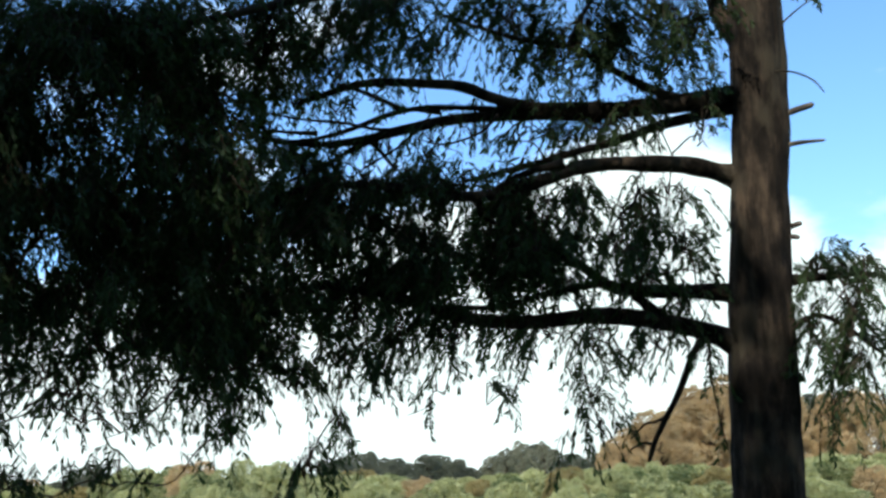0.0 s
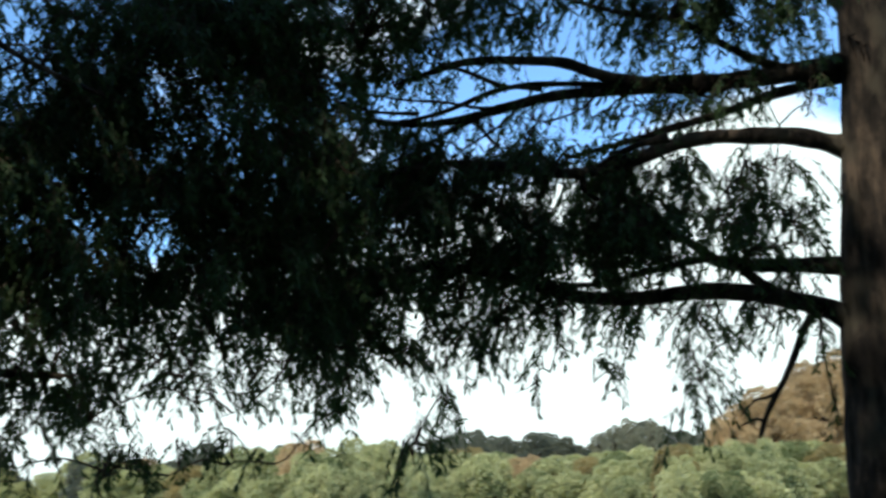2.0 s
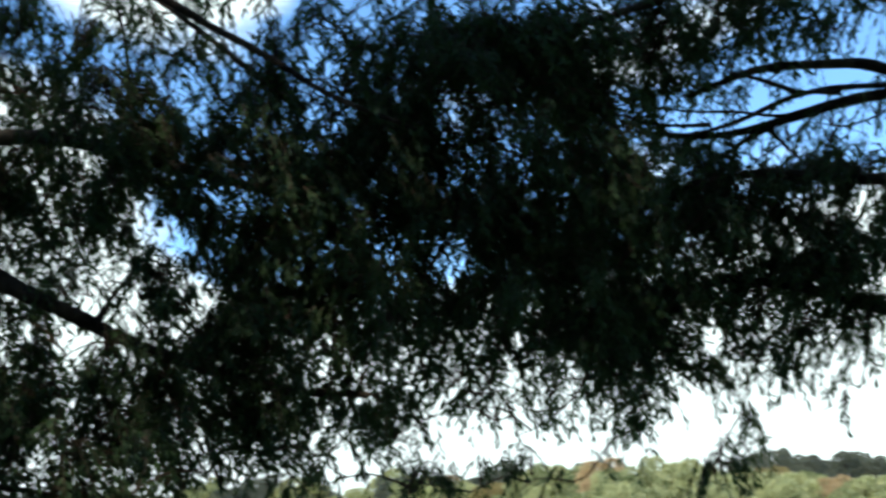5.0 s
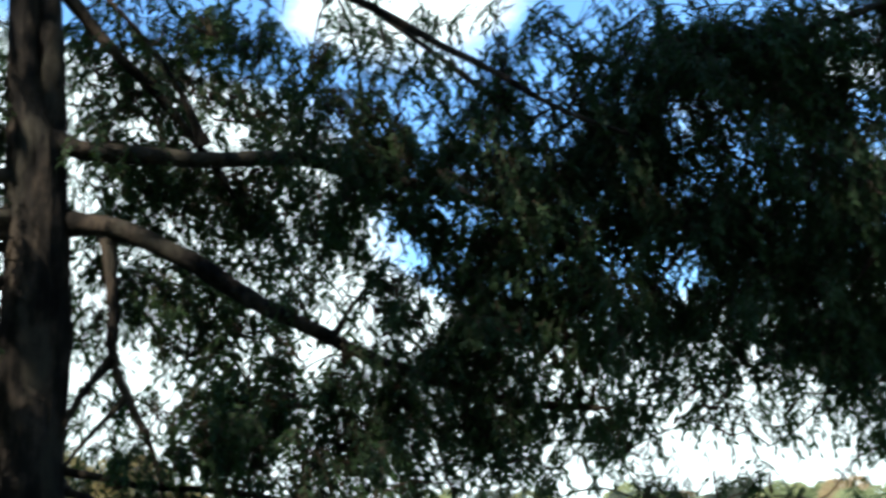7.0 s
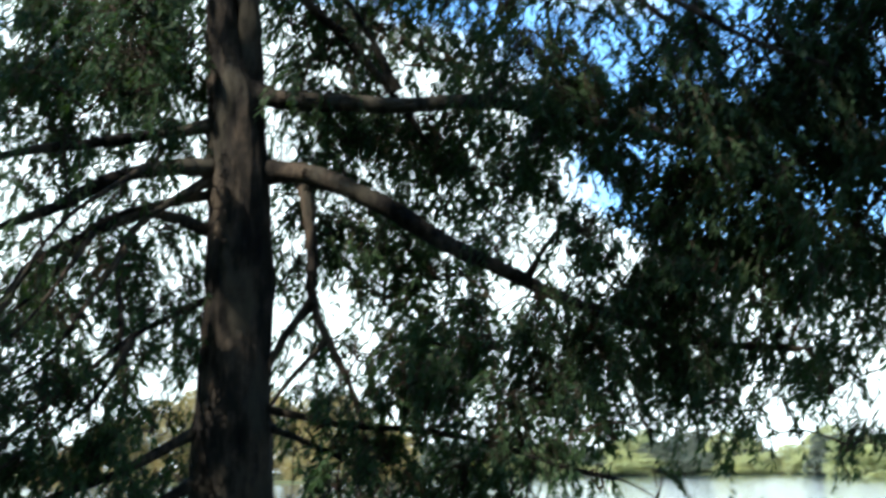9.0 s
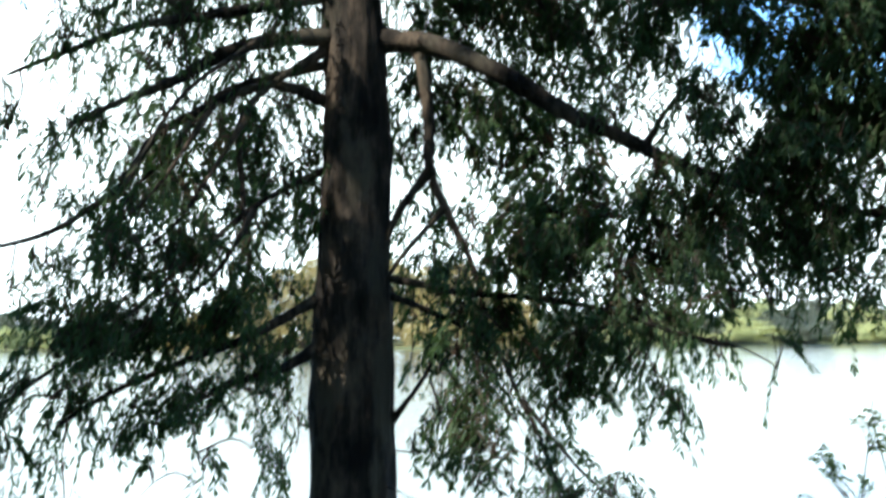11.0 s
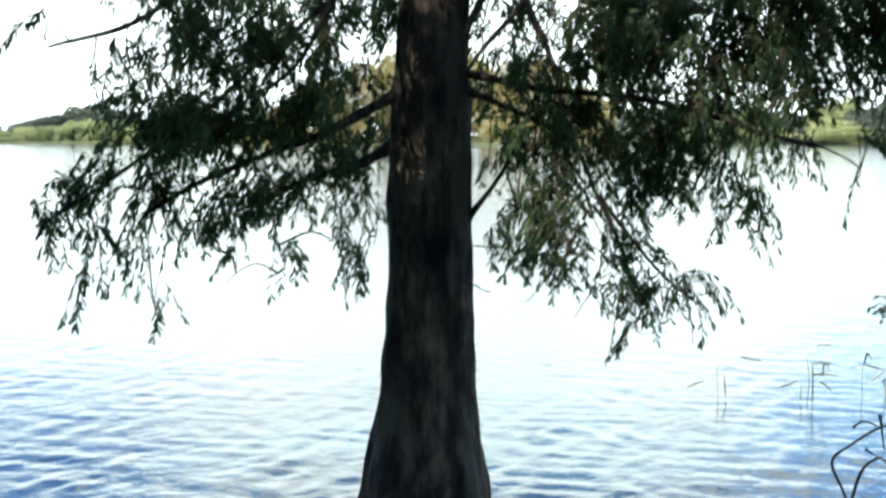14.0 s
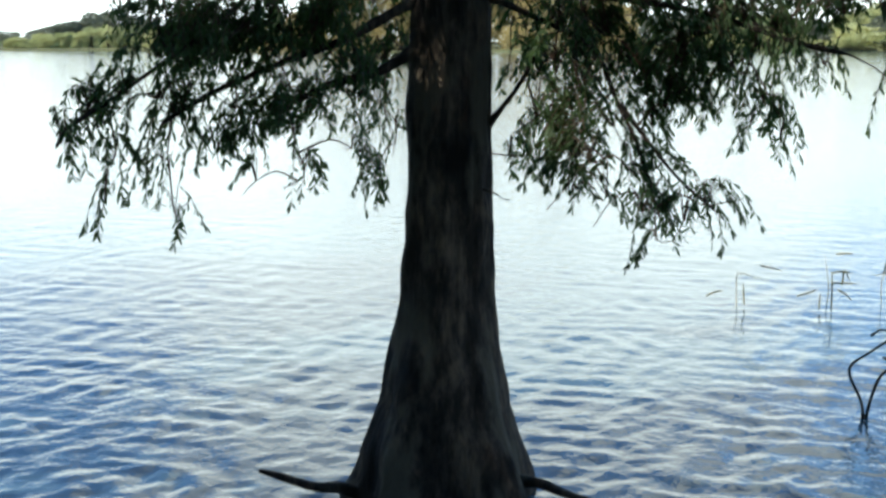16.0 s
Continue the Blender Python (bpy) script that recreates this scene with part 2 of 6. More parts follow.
def twig_paths(stem, along, centre, rh, rv, n, droop, size):
    """n arching twigs in tufts: most tufts fill an uneven clump round centre, the rest sit along the bough's stem."""
    away = unit((centre - stem[0]) * [1, 1, 0.3] + 1e-4)
    tufts = max(2, round(n / 4.5))
    g = rng.normal(size=(tufts, 3)) * 0.55
    g = g / np.maximum(1, np.linalg.norm(g, axis=1, keepdims=True) / 1.0)
    heart = centre + g * [rh, rh, rv]
    root = centre + (heart - centre) * 0.3
    low = rng.random(tufts) < 0.3
    at = stem[rng.integers(2, len(stem), tufts)]
    heart[low], root[low] = at[low], at[low]
    lean = unit(away * 0.42 + along * 0.15 + unit((heart - centre) * [1, 1, 0.5] + 1e-4) * 0.6 + rng.normal(size=(tufts, 3)) * [0.5, 0.5, 0.2])
    own = rng.integers(0, tufts, n)
    loose = min(0.05, 0.25 * rh + 0.01) * size
    q = heart[own] + rng.normal(size=(n, 3)) * loose * [1, 1, 0.6]
    d = unit(lean[own] + rng.normal(size=(n, 3)) * [0.34, 0.34, 0.25])
    reach = np.minimum(rng.uniform(0.08, 0.19, n) * size, 0.06 + 0.8 * min(rh, 0.6) + 0.45 * rv)[:, None]
    s = np.linspace(0, 1, 4)[:, None]
    main = q[:, None] + d[:, None] * (reach[:, None] * s) - np.array([0, 0, 1.0]) * (reach[:, None] * droop * s ** 1.6)
    main += np.array([0, 0, 1.0]) * (reach * droop * 0.55 + 0.02 * size)[:, None]      # the clump's middle is the twigs' middle
    return np.concatenate([root[own][:, None], main], 1)


def bough(parent, curve, clump, droop=1.15, size=1.0, blades=18, blade=(0.033, 0.062), wide=0.0112, leaf=None, name="bough"):
    """One leafy bough: its stem, twigs and hanging flat sprays, as a single part. Returns its stem."""
    x, y, z, rh, rv, n = clump
    n = max(4, round(n * min(1, 0.4 + 6 * rh) * (0.76 + 0.3 * min(1, max(0, (n - 40) / 60)))))
    c = np.array([x, y, z])
    k = max(1, int(np.argmin(np.linalg.norm(curve - c, axis=1))) - 2)
    p0 = curve[k]
    along = unit(curve[k] - curve[k - 1])
    side_step = rng.normal(size=3) * 0.08 * np.linalg.norm(c - p0)
    stem = glide([p0, p0 + (c - p0) * 0.5 + side_step + np.array([0, 0, 0.04]), c, c + (c - p0) * 0.2 + rng.normal(size=3) * 0.05 - [0, 0, rv * 0.3]], 10)
    thick = min(0.0085, 0.004 + 0.008 * np.linalg.norm(c - p0))
    v1, f1 = tubes(stem[None], np.linspace(thick, 0.002, 10)[None] * size ** 0.5, 5)
    tw = twig_paths(stem, along, c, rh, rv, n, droop, size)
    v2, f2 = tubes(tw, np.broadcast_to(np.array([0.003, 0.0026, 0.0022, 0.0018, 0.001]) * size, tw.shape[:2]), 3)
    s = np.concatenate([np.linspace(0.04, 0.94, blades - 4) ** 0.8, [0.97, 0.99, 1.0, 1.0]])
    a = s * 2.999
    i, u = a.astype(int), (a % 1)[:, None]
    main = tw[:, 1:]
    pos = main[:, i] * (1 - u) + main[:, i + 1] * u
    tan = unit(main[:, i + 1] - main[:, i] + 1e-6)
    side = unit(np.cross(tan, np.array([0, 0, 1.0])) + 1e-6) * np.where(np.arange(blades) % 2, 1.0, -1.0)[:, None]
    way = unit(tan * 0.85 + side * 0.6 + np.array([0, 0, -0.35]) + rng.normal(size=tan.shape) * 0.33).reshape(-1, 3)
    count = len(way)
    ln = rng.uniform(*blade, count) * size
    v3, f3 = leaf_sprays(pos.reshape(-1, 3), way, ln, wide * size * rng.uniform(0.7, 1.25, count))
    wood = np.concatenate([f1, f2 + len(v1)])
    tri = np.concatenate([wood[:, [0, 1, 2]], wood[:, [0, 2, 3]], f3 + len(v1) + len(v2)])
    ob = mesh_object(name, np.concatenate([v1, v2, v3]), tri, TWIG, parent)
    ob.data.materials.append(leaf or LEAF)
    which = np.zeros(len(tri), np.int32)
    which[2 * len(wood):] = 1
    ob.data.polygons.foreach_set("material_index", which)
    return stem


def limb(tree, points, r0, r1, clumps=(), size=1.0, blades=16, name="limb", bark=None):
    """One limb of a tree with its own boughs and sprays."""
    n = 10 * (len(points) - 1)
    c = glide(points, n)
    wob = np.array([noise.noise_vector(Vector(p * 2.3)) for p in c])
    c = c + wob * np.minimum(1, np.arange(n) / 8)[:, None] * min(0.018, r0)
    s = np.linspace(0, 1, n)
    r = r1 + (r0 - r1) * (1 - s) ** 0.8
    r[:7] *= np.array([1.8, 1.55, 1.38, 1.25, 1.15, 1.08, 1.03])
    r[-1] = 0.002
    knots = np.array([1 + 0.16 * noise.noise(Vector(p * 7)) for p in c])
    sides = 10
    ridge = 1 + 0.10 * np.array([[noise.noise(Vector((p[0] * 9, p[1] * 9 + k * 1.7, p[2] * 9))) for k in range(sides)] for p in c])
    v, f = tubes(c[None], ((r * knots)[:, None] * ridge)[None], sides)
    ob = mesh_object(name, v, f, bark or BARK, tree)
    for clump in clumps:
        bough(ob, c, clump, 0.7, size, blades, (0.040, 0.072), 0.025)
    return ob, c


waiting = {}


def more_boughs(of, *clumps):
    """Clumps of foliage that a limb will bear."""
    waiting.setdefault(of[0].name, (of, []))[1].extend(clumps)


def grow_boughs():
    """Each limb's boughs, the inner first; an outer one forks from the stem, or from the limb, that is nearest to it."""
    for (ob, curve), clumps in waiting.values():
        wood = [curve]
        for clump in sorted(clumps, key=lambda q: np.linalg.norm(curve - np.array(q[:3]), axis=1).min()):
            host = min(wood, key=lambda w: np.linalg.norm(w - np.array(clump[:3]), axis=1).min())
            wood.append(bough(ob, host, clump))


def trunk(tree, axis, radii, flutes):
    """A fluted, ridged trunk: axis points with a radius each."""
    n, sides, tall = 220, 90, axis[-1][0]
    c = glide([p for p in axis], n)
    r = glide([(q, 0, 0) for q in radii], n)[:, 0]
    w = np.arange(sides) * 2 * np.pi / sides
    z = c[:, 2]
    out = np.empty((n, sides))
    for i in range(n):
        low = max(0.0, 1 - (z[i] + 0.4) / 1.9) ** 1.5
        for k in range(sides):
            x, y = math.cos(w[k]), math.sin(w[k])
            strip = noise.noise(Vector((x * 6, y * 6, z[i] * 0.9))) * 0.045 + noise.noise(Vector((x * 17, y * 17, z[i] * 1.8))) * 0.035
            lump = noise.noise(Vector((x * 1.3 + tall, y * 1.3, z[i] * 1.6))) * 0.13 + noise.noise(Vector((x * 2.5, y * 2.5 + tall, z[i] * 5.0))) * 0.07
            out[i, k] = 1 + strip + lump + low * 0.16 * math.sin(flutes * w[k] + 1.3 + 0.5 * math.sin(z[i]))
    ring = np.stack([np.cos(w), np.sin(w), 0 * w], -1)
    v = c[:, None] + ring[None] * (r[:, None] * out)[..., None]
    i, j = np.arange(n - 1)[:, None] * sides, np.arange(sides)
    f = np.stack([i + j, i + (j + 1) % sides, i + sides + (j + 1) % sides, i + sides + j], -1).reshape(-1, 4)
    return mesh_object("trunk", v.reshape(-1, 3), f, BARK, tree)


def empty_thing(name, at, label, category, group=""):
    ob = new(name)
    ob.location = at
    return tagged(ob, label, category, group)


# ---- ground and water ----
def shore_distance(az):
    """Metres from the camera's spot to the far waterline; az in degrees to the left."""
    d = 385 + 10 * math.sin(az * 0.21) + 6 * math.sin(az * 0.53 + 1)
    u = min(1, max(0, (23 - az) / 12))
    d -= 325 * u * u * (3 - 2 * u)
    d -= 95 * math.exp(-((az - 45) / 7) ** 4)
    return d


def land_height(x, y):
    r, az = math.hypot(x, y), math.degrees(math.atan2(-x, y))
    s = -x * math.sin(radians(40)) + y * math.cos(radians(40))
    near = 0.8 - 1.25 * min(1, max(0, (s - 1.6) / 3.0)) - 1.6 * min(1, max(0, (s - 4.6) / 20))
    over = r - (shore_distance(az) if -70 < az < 120 else 60 if s < 0 else 385)
    if s > 30 or over > 0:
        far = -2.0 + 2.0 * min(1, max(0, (over + 25) / 25)) + 0.7 * min(1, max(0, over / 12)) + 0.7 * min(1, max(0, (over - 20) / 90))
        return max(near, far) if over > -25 else near
    return near


def ground():
    radii = [0.0] + [0.6 * 1.09 ** k for k in range(62)] + [132 + 9 * k for k in range(50)] + [600, 750, 1000, 1500, 2500]
    turns = 240
    v, f = [], []
    for r in radii:
        for k in range(turns):
            a = 2 * math.pi * k / turns
            x, y = -r * math.sin(a), r * math.cos(a)
            v.append((x, y, land_height(x, y) + 0.03 * noise.noise(Vector((x, y, 0)))))
    for i in range(len(radii) - 1):
        for k in range(turns):
            f.append((i * turns + k, i * turns + (k + 1) % turns, (i + 1) * turns + (k + 1) % turns, (i + 1) * turns + k))
    ob = mesh_object("ground", v, f, GROUND)
    tagged(ob, "grassy lake bank and far shore with dry yellow grass", "ground", kind="structure")


def water():
    """Lake sheet: fine wind waves near the bank, coarser far out."""
    rr = np.concatenate([np.geomspace(2.5, 6.5, 40), np.geomspace(6.6, 60, 640), np.geomspace(62, 700, 60)])
    aa = np.radians(np.concatenate([np.arange(-70, 22, 1.0), np.arange(22, 70, 0.16), np.arange(70, 130, 1.0)]))
    r, a = np.meshgrid(rr, aa, indexing="ij")
    x, y = -r * np.sin(a), r * np.cos(a)
    z = np.zeros_like(x)
    calm = 0.35 + 1.0 / (1 + (r / 10.5) ** 5)      # gusts ruffle the shallows; the open lake lies smoother
    gen = np.random.default_rng(3)
    head = radians(46)
    for k in range(52):
        lam = 0.085 * 1.07 ** k
        th = head + gen.normal() * 1.0
        kx, ky = -math.sin(th) * 2 * math.pi / lam, math.cos(th) * 2 * math.pi / lam
        amp = lam * (0.0022 * math.exp(-(math.log(lam / 0.28) / 0.5) ** 2) + 0.0034 / (1 + (lam / 0.5) ** 2))
        group = np.ones_like(x)             # the waves run in short groups
        for turn in (th + 0.5, th + 1.6):
            long = lam * gen.uniform(3.5, 6.0)
            group *= 0.5 + 0.5 * np.sin((-math.sin(turn) * x + math.cos(turn) * y) * 2 * math.pi / long + gen.uniform(0, 6.3))
        fade = np.clip((lam - 0.012 * r) / (0.012 * r + 1e-6), 0, 1)
        z += 2.3 * amp * fade * calm * group * np.sin(kx * x + ky * y + gen.uniform(0, 6.3) + 0.6 * np.sin(x * 0.7 + k) + 0.6 * np.sin(y * 0.5 + 2 * k))
    n, m = r.shape
    i, j = np.arange(n - 1)[:, None] * m, np.arange(m - 1)
    f = np.stack([i + j, i + j + 1, i + m + j + 1, i + m + j], -1).reshape(-1, 4)
    ob = mesh_object("water", np.stack([x, y, z], -1).reshape(-1, 3), f, WATER)
    tagged(ob, "rippled blue lake water under a bright sky", "water", kind="structure")


ground()
water()

# ---- the two cypress trees at the water's edge ----
right_tree = empty_thing("cypress_tree", (0, 0, 0), "tall cypress with bare stubs and long horizontal limbs over the lake", "tree", "lakeside cypresses")
left_tree = empty_thing("cypress_tree", (0, 0, 0), "cypress with flared trunk standing in the shallow water", "tree", "lakeside cypresses")
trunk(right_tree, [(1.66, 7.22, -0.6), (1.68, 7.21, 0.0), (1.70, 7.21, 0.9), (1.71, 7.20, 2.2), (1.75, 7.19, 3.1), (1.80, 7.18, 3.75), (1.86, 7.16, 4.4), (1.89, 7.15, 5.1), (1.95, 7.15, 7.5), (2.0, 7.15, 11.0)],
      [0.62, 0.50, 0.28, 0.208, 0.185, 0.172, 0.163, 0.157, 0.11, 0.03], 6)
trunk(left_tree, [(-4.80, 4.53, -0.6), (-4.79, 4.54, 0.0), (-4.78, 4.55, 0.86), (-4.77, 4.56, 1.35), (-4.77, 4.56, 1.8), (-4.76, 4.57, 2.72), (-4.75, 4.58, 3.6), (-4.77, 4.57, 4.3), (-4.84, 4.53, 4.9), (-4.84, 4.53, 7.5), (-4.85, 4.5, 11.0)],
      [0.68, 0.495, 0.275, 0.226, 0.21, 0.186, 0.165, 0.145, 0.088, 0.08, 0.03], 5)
one = limb(right_tree, [(1.75, 7.19, 4.02), (1.35, 7.07, 4.10), (0.86, 6.95, 4.09), (0.53, 6.88, 4.00), (0.16, 6.80, 3.93), (-0.23, 6.70, 3.96), (-0.52, 6.58, 3.98), (-0.89, 6.44, 3.89)], 0.052, 0.012)
more_boughs(one, (1.25, 6.95, 4.26, 0.14, 0.04, 8), (1.26, 6.95, 3.90, 0.07, 0.14, 8), (1.02, 6.95, 3.84, 0.14, 0.12, 23), (0.79, 6.93, 3.69, 0.16, 0.16, 42))
more_boughs(one, (0.54, 6.92, 3.64, 0.22, 0.16, 63), (0.24, 6.91, 3.72, 0.25, 0.14, 72), (1.46, 6.91, 4.22, 0.11, 0.07, 8), (-0.12, 6.82, 3.97, 0.27, 0.08, 55))
more_boughs(one, (-0.43, 6.77, 3.82, 0.32, 0.13, 109), (-0.20, 6.81, 3.63, 0.27, 0.16, 109), (-1.03, 6.42, 3.96, 0.28, 0.15, 120), (-0.87, 6.44, 3.66, 0.33, 0.18, 166))
more_boughs(one, (-1.29, 6.37, 3.67, 0.36, 0.23, 229), (0.69, 6.99, 3.86, 0.22, 0.11, 47), (-0.67, 6.64, 3.90, 0.17, 0.06, 38), (-0.56, 6.53, 3.85, 0.14, 0.10, 55))
more_boughs(one, (0.08, 6.81, 3.94, 0.12, 0.07, 45), (0.26, 6.85, 3.60, 0.10, 0.09, 23), (0.45, 6.87, 3.91, 0.13, 0.06, 32), (0.51, 6.68, 3.58, 0.17, 0.08, 22))
more_boughs(one, (1.09, 7.04, 3.80, 0.16, 0.10, 26), (1.33, 6.87, 3.84, 0.12, 0.08, 14), (-2.16, 6.34, 3.53, 0.10, 0.09, 17), (-2.05, 6.43, 3.38, 0.15, 0.10, 40))
more_boughs(one, (-1.76, 6.37, 3.32, 0.14, 0.06, 16), (-1.63, 6.51, 3.50, 0.12, 0.07, 20), (-1.38, 6.59, 3.58, 0.17, 0.07, 35), (-0.96, 6.44, 3.96, 0.10, 0.08, 9))
more_boughs(one, (-2.21, 6.57, 3.21, 0.11, 0.06, 9), (-2.05, 6.32, 2.97, 0.12, 0.09, 11), (1.46, 6.62, 4.33, 0.15, 0.07, 12), (-2.80, 6.07, 2.77, 0.09, 0.06, 8))
more_boughs(one, (-2.76, 6.06, 2.62, 0.12, 0.08, 8), (-2.60, 6.27, 2.82, 0.17, 0.08, 15), (-2.33, 6.13, 2.94, 0.10, 0.08, 9), (-2.47, 6.32, 2.81, 0.16, 0.10, 35))
more_boughs(one, (-2.17, 6.16, 2.97, 0.15, 0.09, 10), (-1.96, 6.26, 3.01, 0.13, 0.06, 18))
one = limb(right_tree, [(1.79, 7.18, 4.51), (1.49, 7.15, 4.49), (1.16, 7.11, 4.45), (0.74, 7.06, 4.45), (0.51, 6.98, 4.46), (0.32, 6.89, 4.50), (0.10, 6.80, 4.56), (-0.38, 6.59, 4.52), (-0.73, 6.46, 4.41)], 0.062, 0.012)
more_boughs(one, (0.88, 7.01, 4.33, 0.28, 0.06, 26), (0.53, 6.99, 4.31, 0.14, 0.07, 11), (-0.61, 6.50, 4.63, 0.21, 0.08, 35), (0.05, 6.62, 4.69, 0.23, 0.10, 31))
more_boughs(one, (0.92, 7.06, 4.34, 0.28, 0.07, 44), (0.77, 6.89, 4.46, 0.11, 0.08, 10))
one = limb(right_tree, [(0.93, 7.09, 4.44), (0.25, 7.00, 4.42), (-0.16, 6.90, 4.34), (-0.44, 6.79, 4.27), (-0.71, 6.76, 4.27), (-1.05, 6.62, 4.29)], 0.036, 0.01)
more_boughs(one, (-0.05, 6.96, 4.19, 0.11, 0.11, 14), (0.24, 6.99, 4.28, 0.17, 0.11, 8), (-1.29, 6.47, 4.38, 0.31, 0.21, 175), (-2.02, 6.46, 3.99, 0.11, 0.07, 15))
more_boughs(one, (-2.17, 6.61, 3.82, 0.10, 0.07, 9), (-1.95, 6.64, 3.90, 0.10, 0.10, 28), (-1.84, 6.67, 3.63, 0.14, 0.09, 19), (-1.54, 6.50, 4.13, 0.12, 0.09, 17))
more_boughs(one, (-1.60, 6.59, 3.87, 0.11, 0.08, 29), (-1.23, 6.49, 4.41, 0.14, 0.08, 24), (-1.29, 6.59, 4.02, 0.10, 0.08, 21))
one = limb(right_tree, [(0.60, 7.02, 4.43), (0.26, 7.00, 4.47), (-0.16, 6.90, 4.45), (-0.53, 6.78, 4.32), (-0.83, 6.75, 4.29), (-1.07, 6.72, 4.39)], 0.02, 0.006)
more_boughs(one, (-0.59, 6.88, 4.45, 0.24, 0.14, 13), (-1.88, 6.79, 4.96, 0.10, 0.10, 20), (-1.86, 6.64, 4.32, 0.17, 0.06, 22), (-1.93, 6.78, 4.16, 0.14, 0.07, 8))
more_boughs(one, (-1.59, 6.77, 4.68, 0.11, 0.08, 14), (-1.56, 6.80, 4.63, 0.11, 0.08, 27), (-1.57, 6.89, 4.02, 0.15, 0.07, 16), (-1.29, 6.78, 4.81, 0.11, 0.08, 26))
more_boughs(one, (-1.22, 6.76, 4.33, 0.16, 0.09, 38), (-1.02, 6.73, 4.81, 0.10, 0.09, 9), (-0.93, 6.79, 4.58, 0.13, 0.07, 24), (-1.18, 7.00, 4.28, 0.17, 0.10, 22))
one = limb(right_tree, [(-0.16, 6.90, 4.45), (-0.40, 6.89, 4.57), (-0.55, 6.88, 4.60)], 0.014, 0.005)
one = limb(right_tree, [(-0.35, 6.84, 4.27), (-0.26, 6.84, 4.14), (-0.22, 6.80, 4.08)], 0.014, 0.005)
one = limb(right_tree, [(-0.38, 6.84, 4.28), (-0.67, 6.87, 4.14), (-0.85, 6.85, 4.08)], 0.014, 0.005)
more_boughs(one, (-0.79, 6.90, 4.19, 0.19, 0.11, 16), (-0.67, 6.87, 4.01, 0.24, 0.11, 63), (-0.73, 6.85, 3.77, 0.16, 0.08, 62), (-1.60, 6.92, 3.39, 0.15, 0.08, 29))
more_boughs(one, (-1.28, 6.89, 3.75, 0.13, 0.08, 14), (-1.06, 7.00, 3.79, 0.15, 0.08, 33), (-1.20, 6.93, 3.55, 0.16, 0.09, 26), (-1.94, 6.88, 3.22, 0.11, 0.08, 11))
one = limb(right_tree, [(1.76, 7.19, 4.46), (1.33, 7.18, 4.37), (0.92, 7.14, 4.25), (0.52, 7.08, 4.15), (0.10, 7.00, 4.06)], 0.034, 0.01)
more_boughs(one, (0.73, 7.09, 4.28, 0.20, 0.07, 25), (1.11, 7.08, 4.28, 0.17, 0.06, 17), (0.47, 7.08, 4.29, 0.17, 0.06, 12), (0.31, 7.06, 3.87, 0.25, 0.11, 65))
more_boughs(one, (0.13, 7.05, 4.04, 0.19, 0.08, 37), (-0.27, 7.08, 3.94, 0.14, 0.07, 35), (0.35, 7.06, 3.91, 0.12, 0.08, 14), (0.45, 7.14, 3.97, 0.12, 0.08, 29))
one = limb(right_tree, [(1.69, 7.21, 3.36), (1.32, 7.28, 3.41), (0.98, 7.34, 3.46), (0.83, 7.35, 3.57), (0.58, 7.38, 3.79), (0.20, 7.40, 4.02), (-0.05, 7.40, 4.24)], 0.045, 0.01)
more_boughs(one, (-0.36, 7.37, 3.78, 0.13, 0.07, 17), (0.58, 7.33, 3.74, 0.10, 0.08, 15), (0.80, 7.34, 3.94, 0.14, 0.07, 27), (0.85, 7.24, 3.75, 0.15, 0.10, 13))
more_boughs(one, (1.33, 7.11, 3.61, 0.15, 0.10, 44))
one = limb(right_tree, [(1.68, 7.21, 3.03), (1.46, 7.15, 3.14), (1.18, 7.10, 3.22), (0.83, 7.05, 3.26), (0.49, 6.98, 3.24), (0.09, 6.90, 3.28), (-0.27, 6.79, 3.39), (-0.66, 6.57, 3.47)], 0.062, 0.018)
more_boughs(one, (1.29, 6.99, 3.29, 0.14, 0.07, 18), (1.39, 6.99, 2.98, 0.06, 0.14, 8), (-0.09, 6.87, 3.39, 0.27, 0.11, 73), (-0.45, 6.81, 3.43, 0.30, 0.16, 120))
more_boughs(one, (0.33, 6.92, 3.19, 0.19, 0.11, 33), (0.60, 6.94, 3.14, 0.16, 0.12, 28), (0.87, 6.95, 3.13, 0.17, 0.11, 24), (1.14, 6.94, 3.05, 0.14, 0.11, 20))
more_boughs(one, (0.02, 6.89, 3.17, 0.16, 0.14, 39), (-0.28, 6.85, 3.18, 0.22, 0.14, 58), (0.74, 6.94, 2.83, 0.07, 0.14, 15), (0.83, 6.94, 2.61, 0.12, 0.11, 21))
more_boughs(one, (0.63, 6.93, 2.61, 0.07, 0.08, 8), (-0.12, 6.89, 2.82, 0.04, 0.08, 8), (0.18, 6.92, 2.80, 0.02, 0.05, 8), (0.33, 6.92, 2.85, 0.02, 0.06, 8))
more_boughs(one, (-0.03, 6.90, 2.90, 0.04, 0.05, 8), (0.91, 6.95, 2.88, 0.02, 0.06, 8), (0.41, 6.93, 3.03, 0.08, 0.08, 8), (-0.35, 6.85, 3.01, 0.04, 0.08, 8))
more_boughs(one, (-0.57, 6.67, 3.03, 0.16, 0.13, 39), (-0.61, 6.67, 2.77, 0.09, 0.08, 14), (-0.80, 6.60, 2.90, 0.10, 0.16, 31), (-0.76, 6.63, 2.52, 0.09, 0.13, 32))
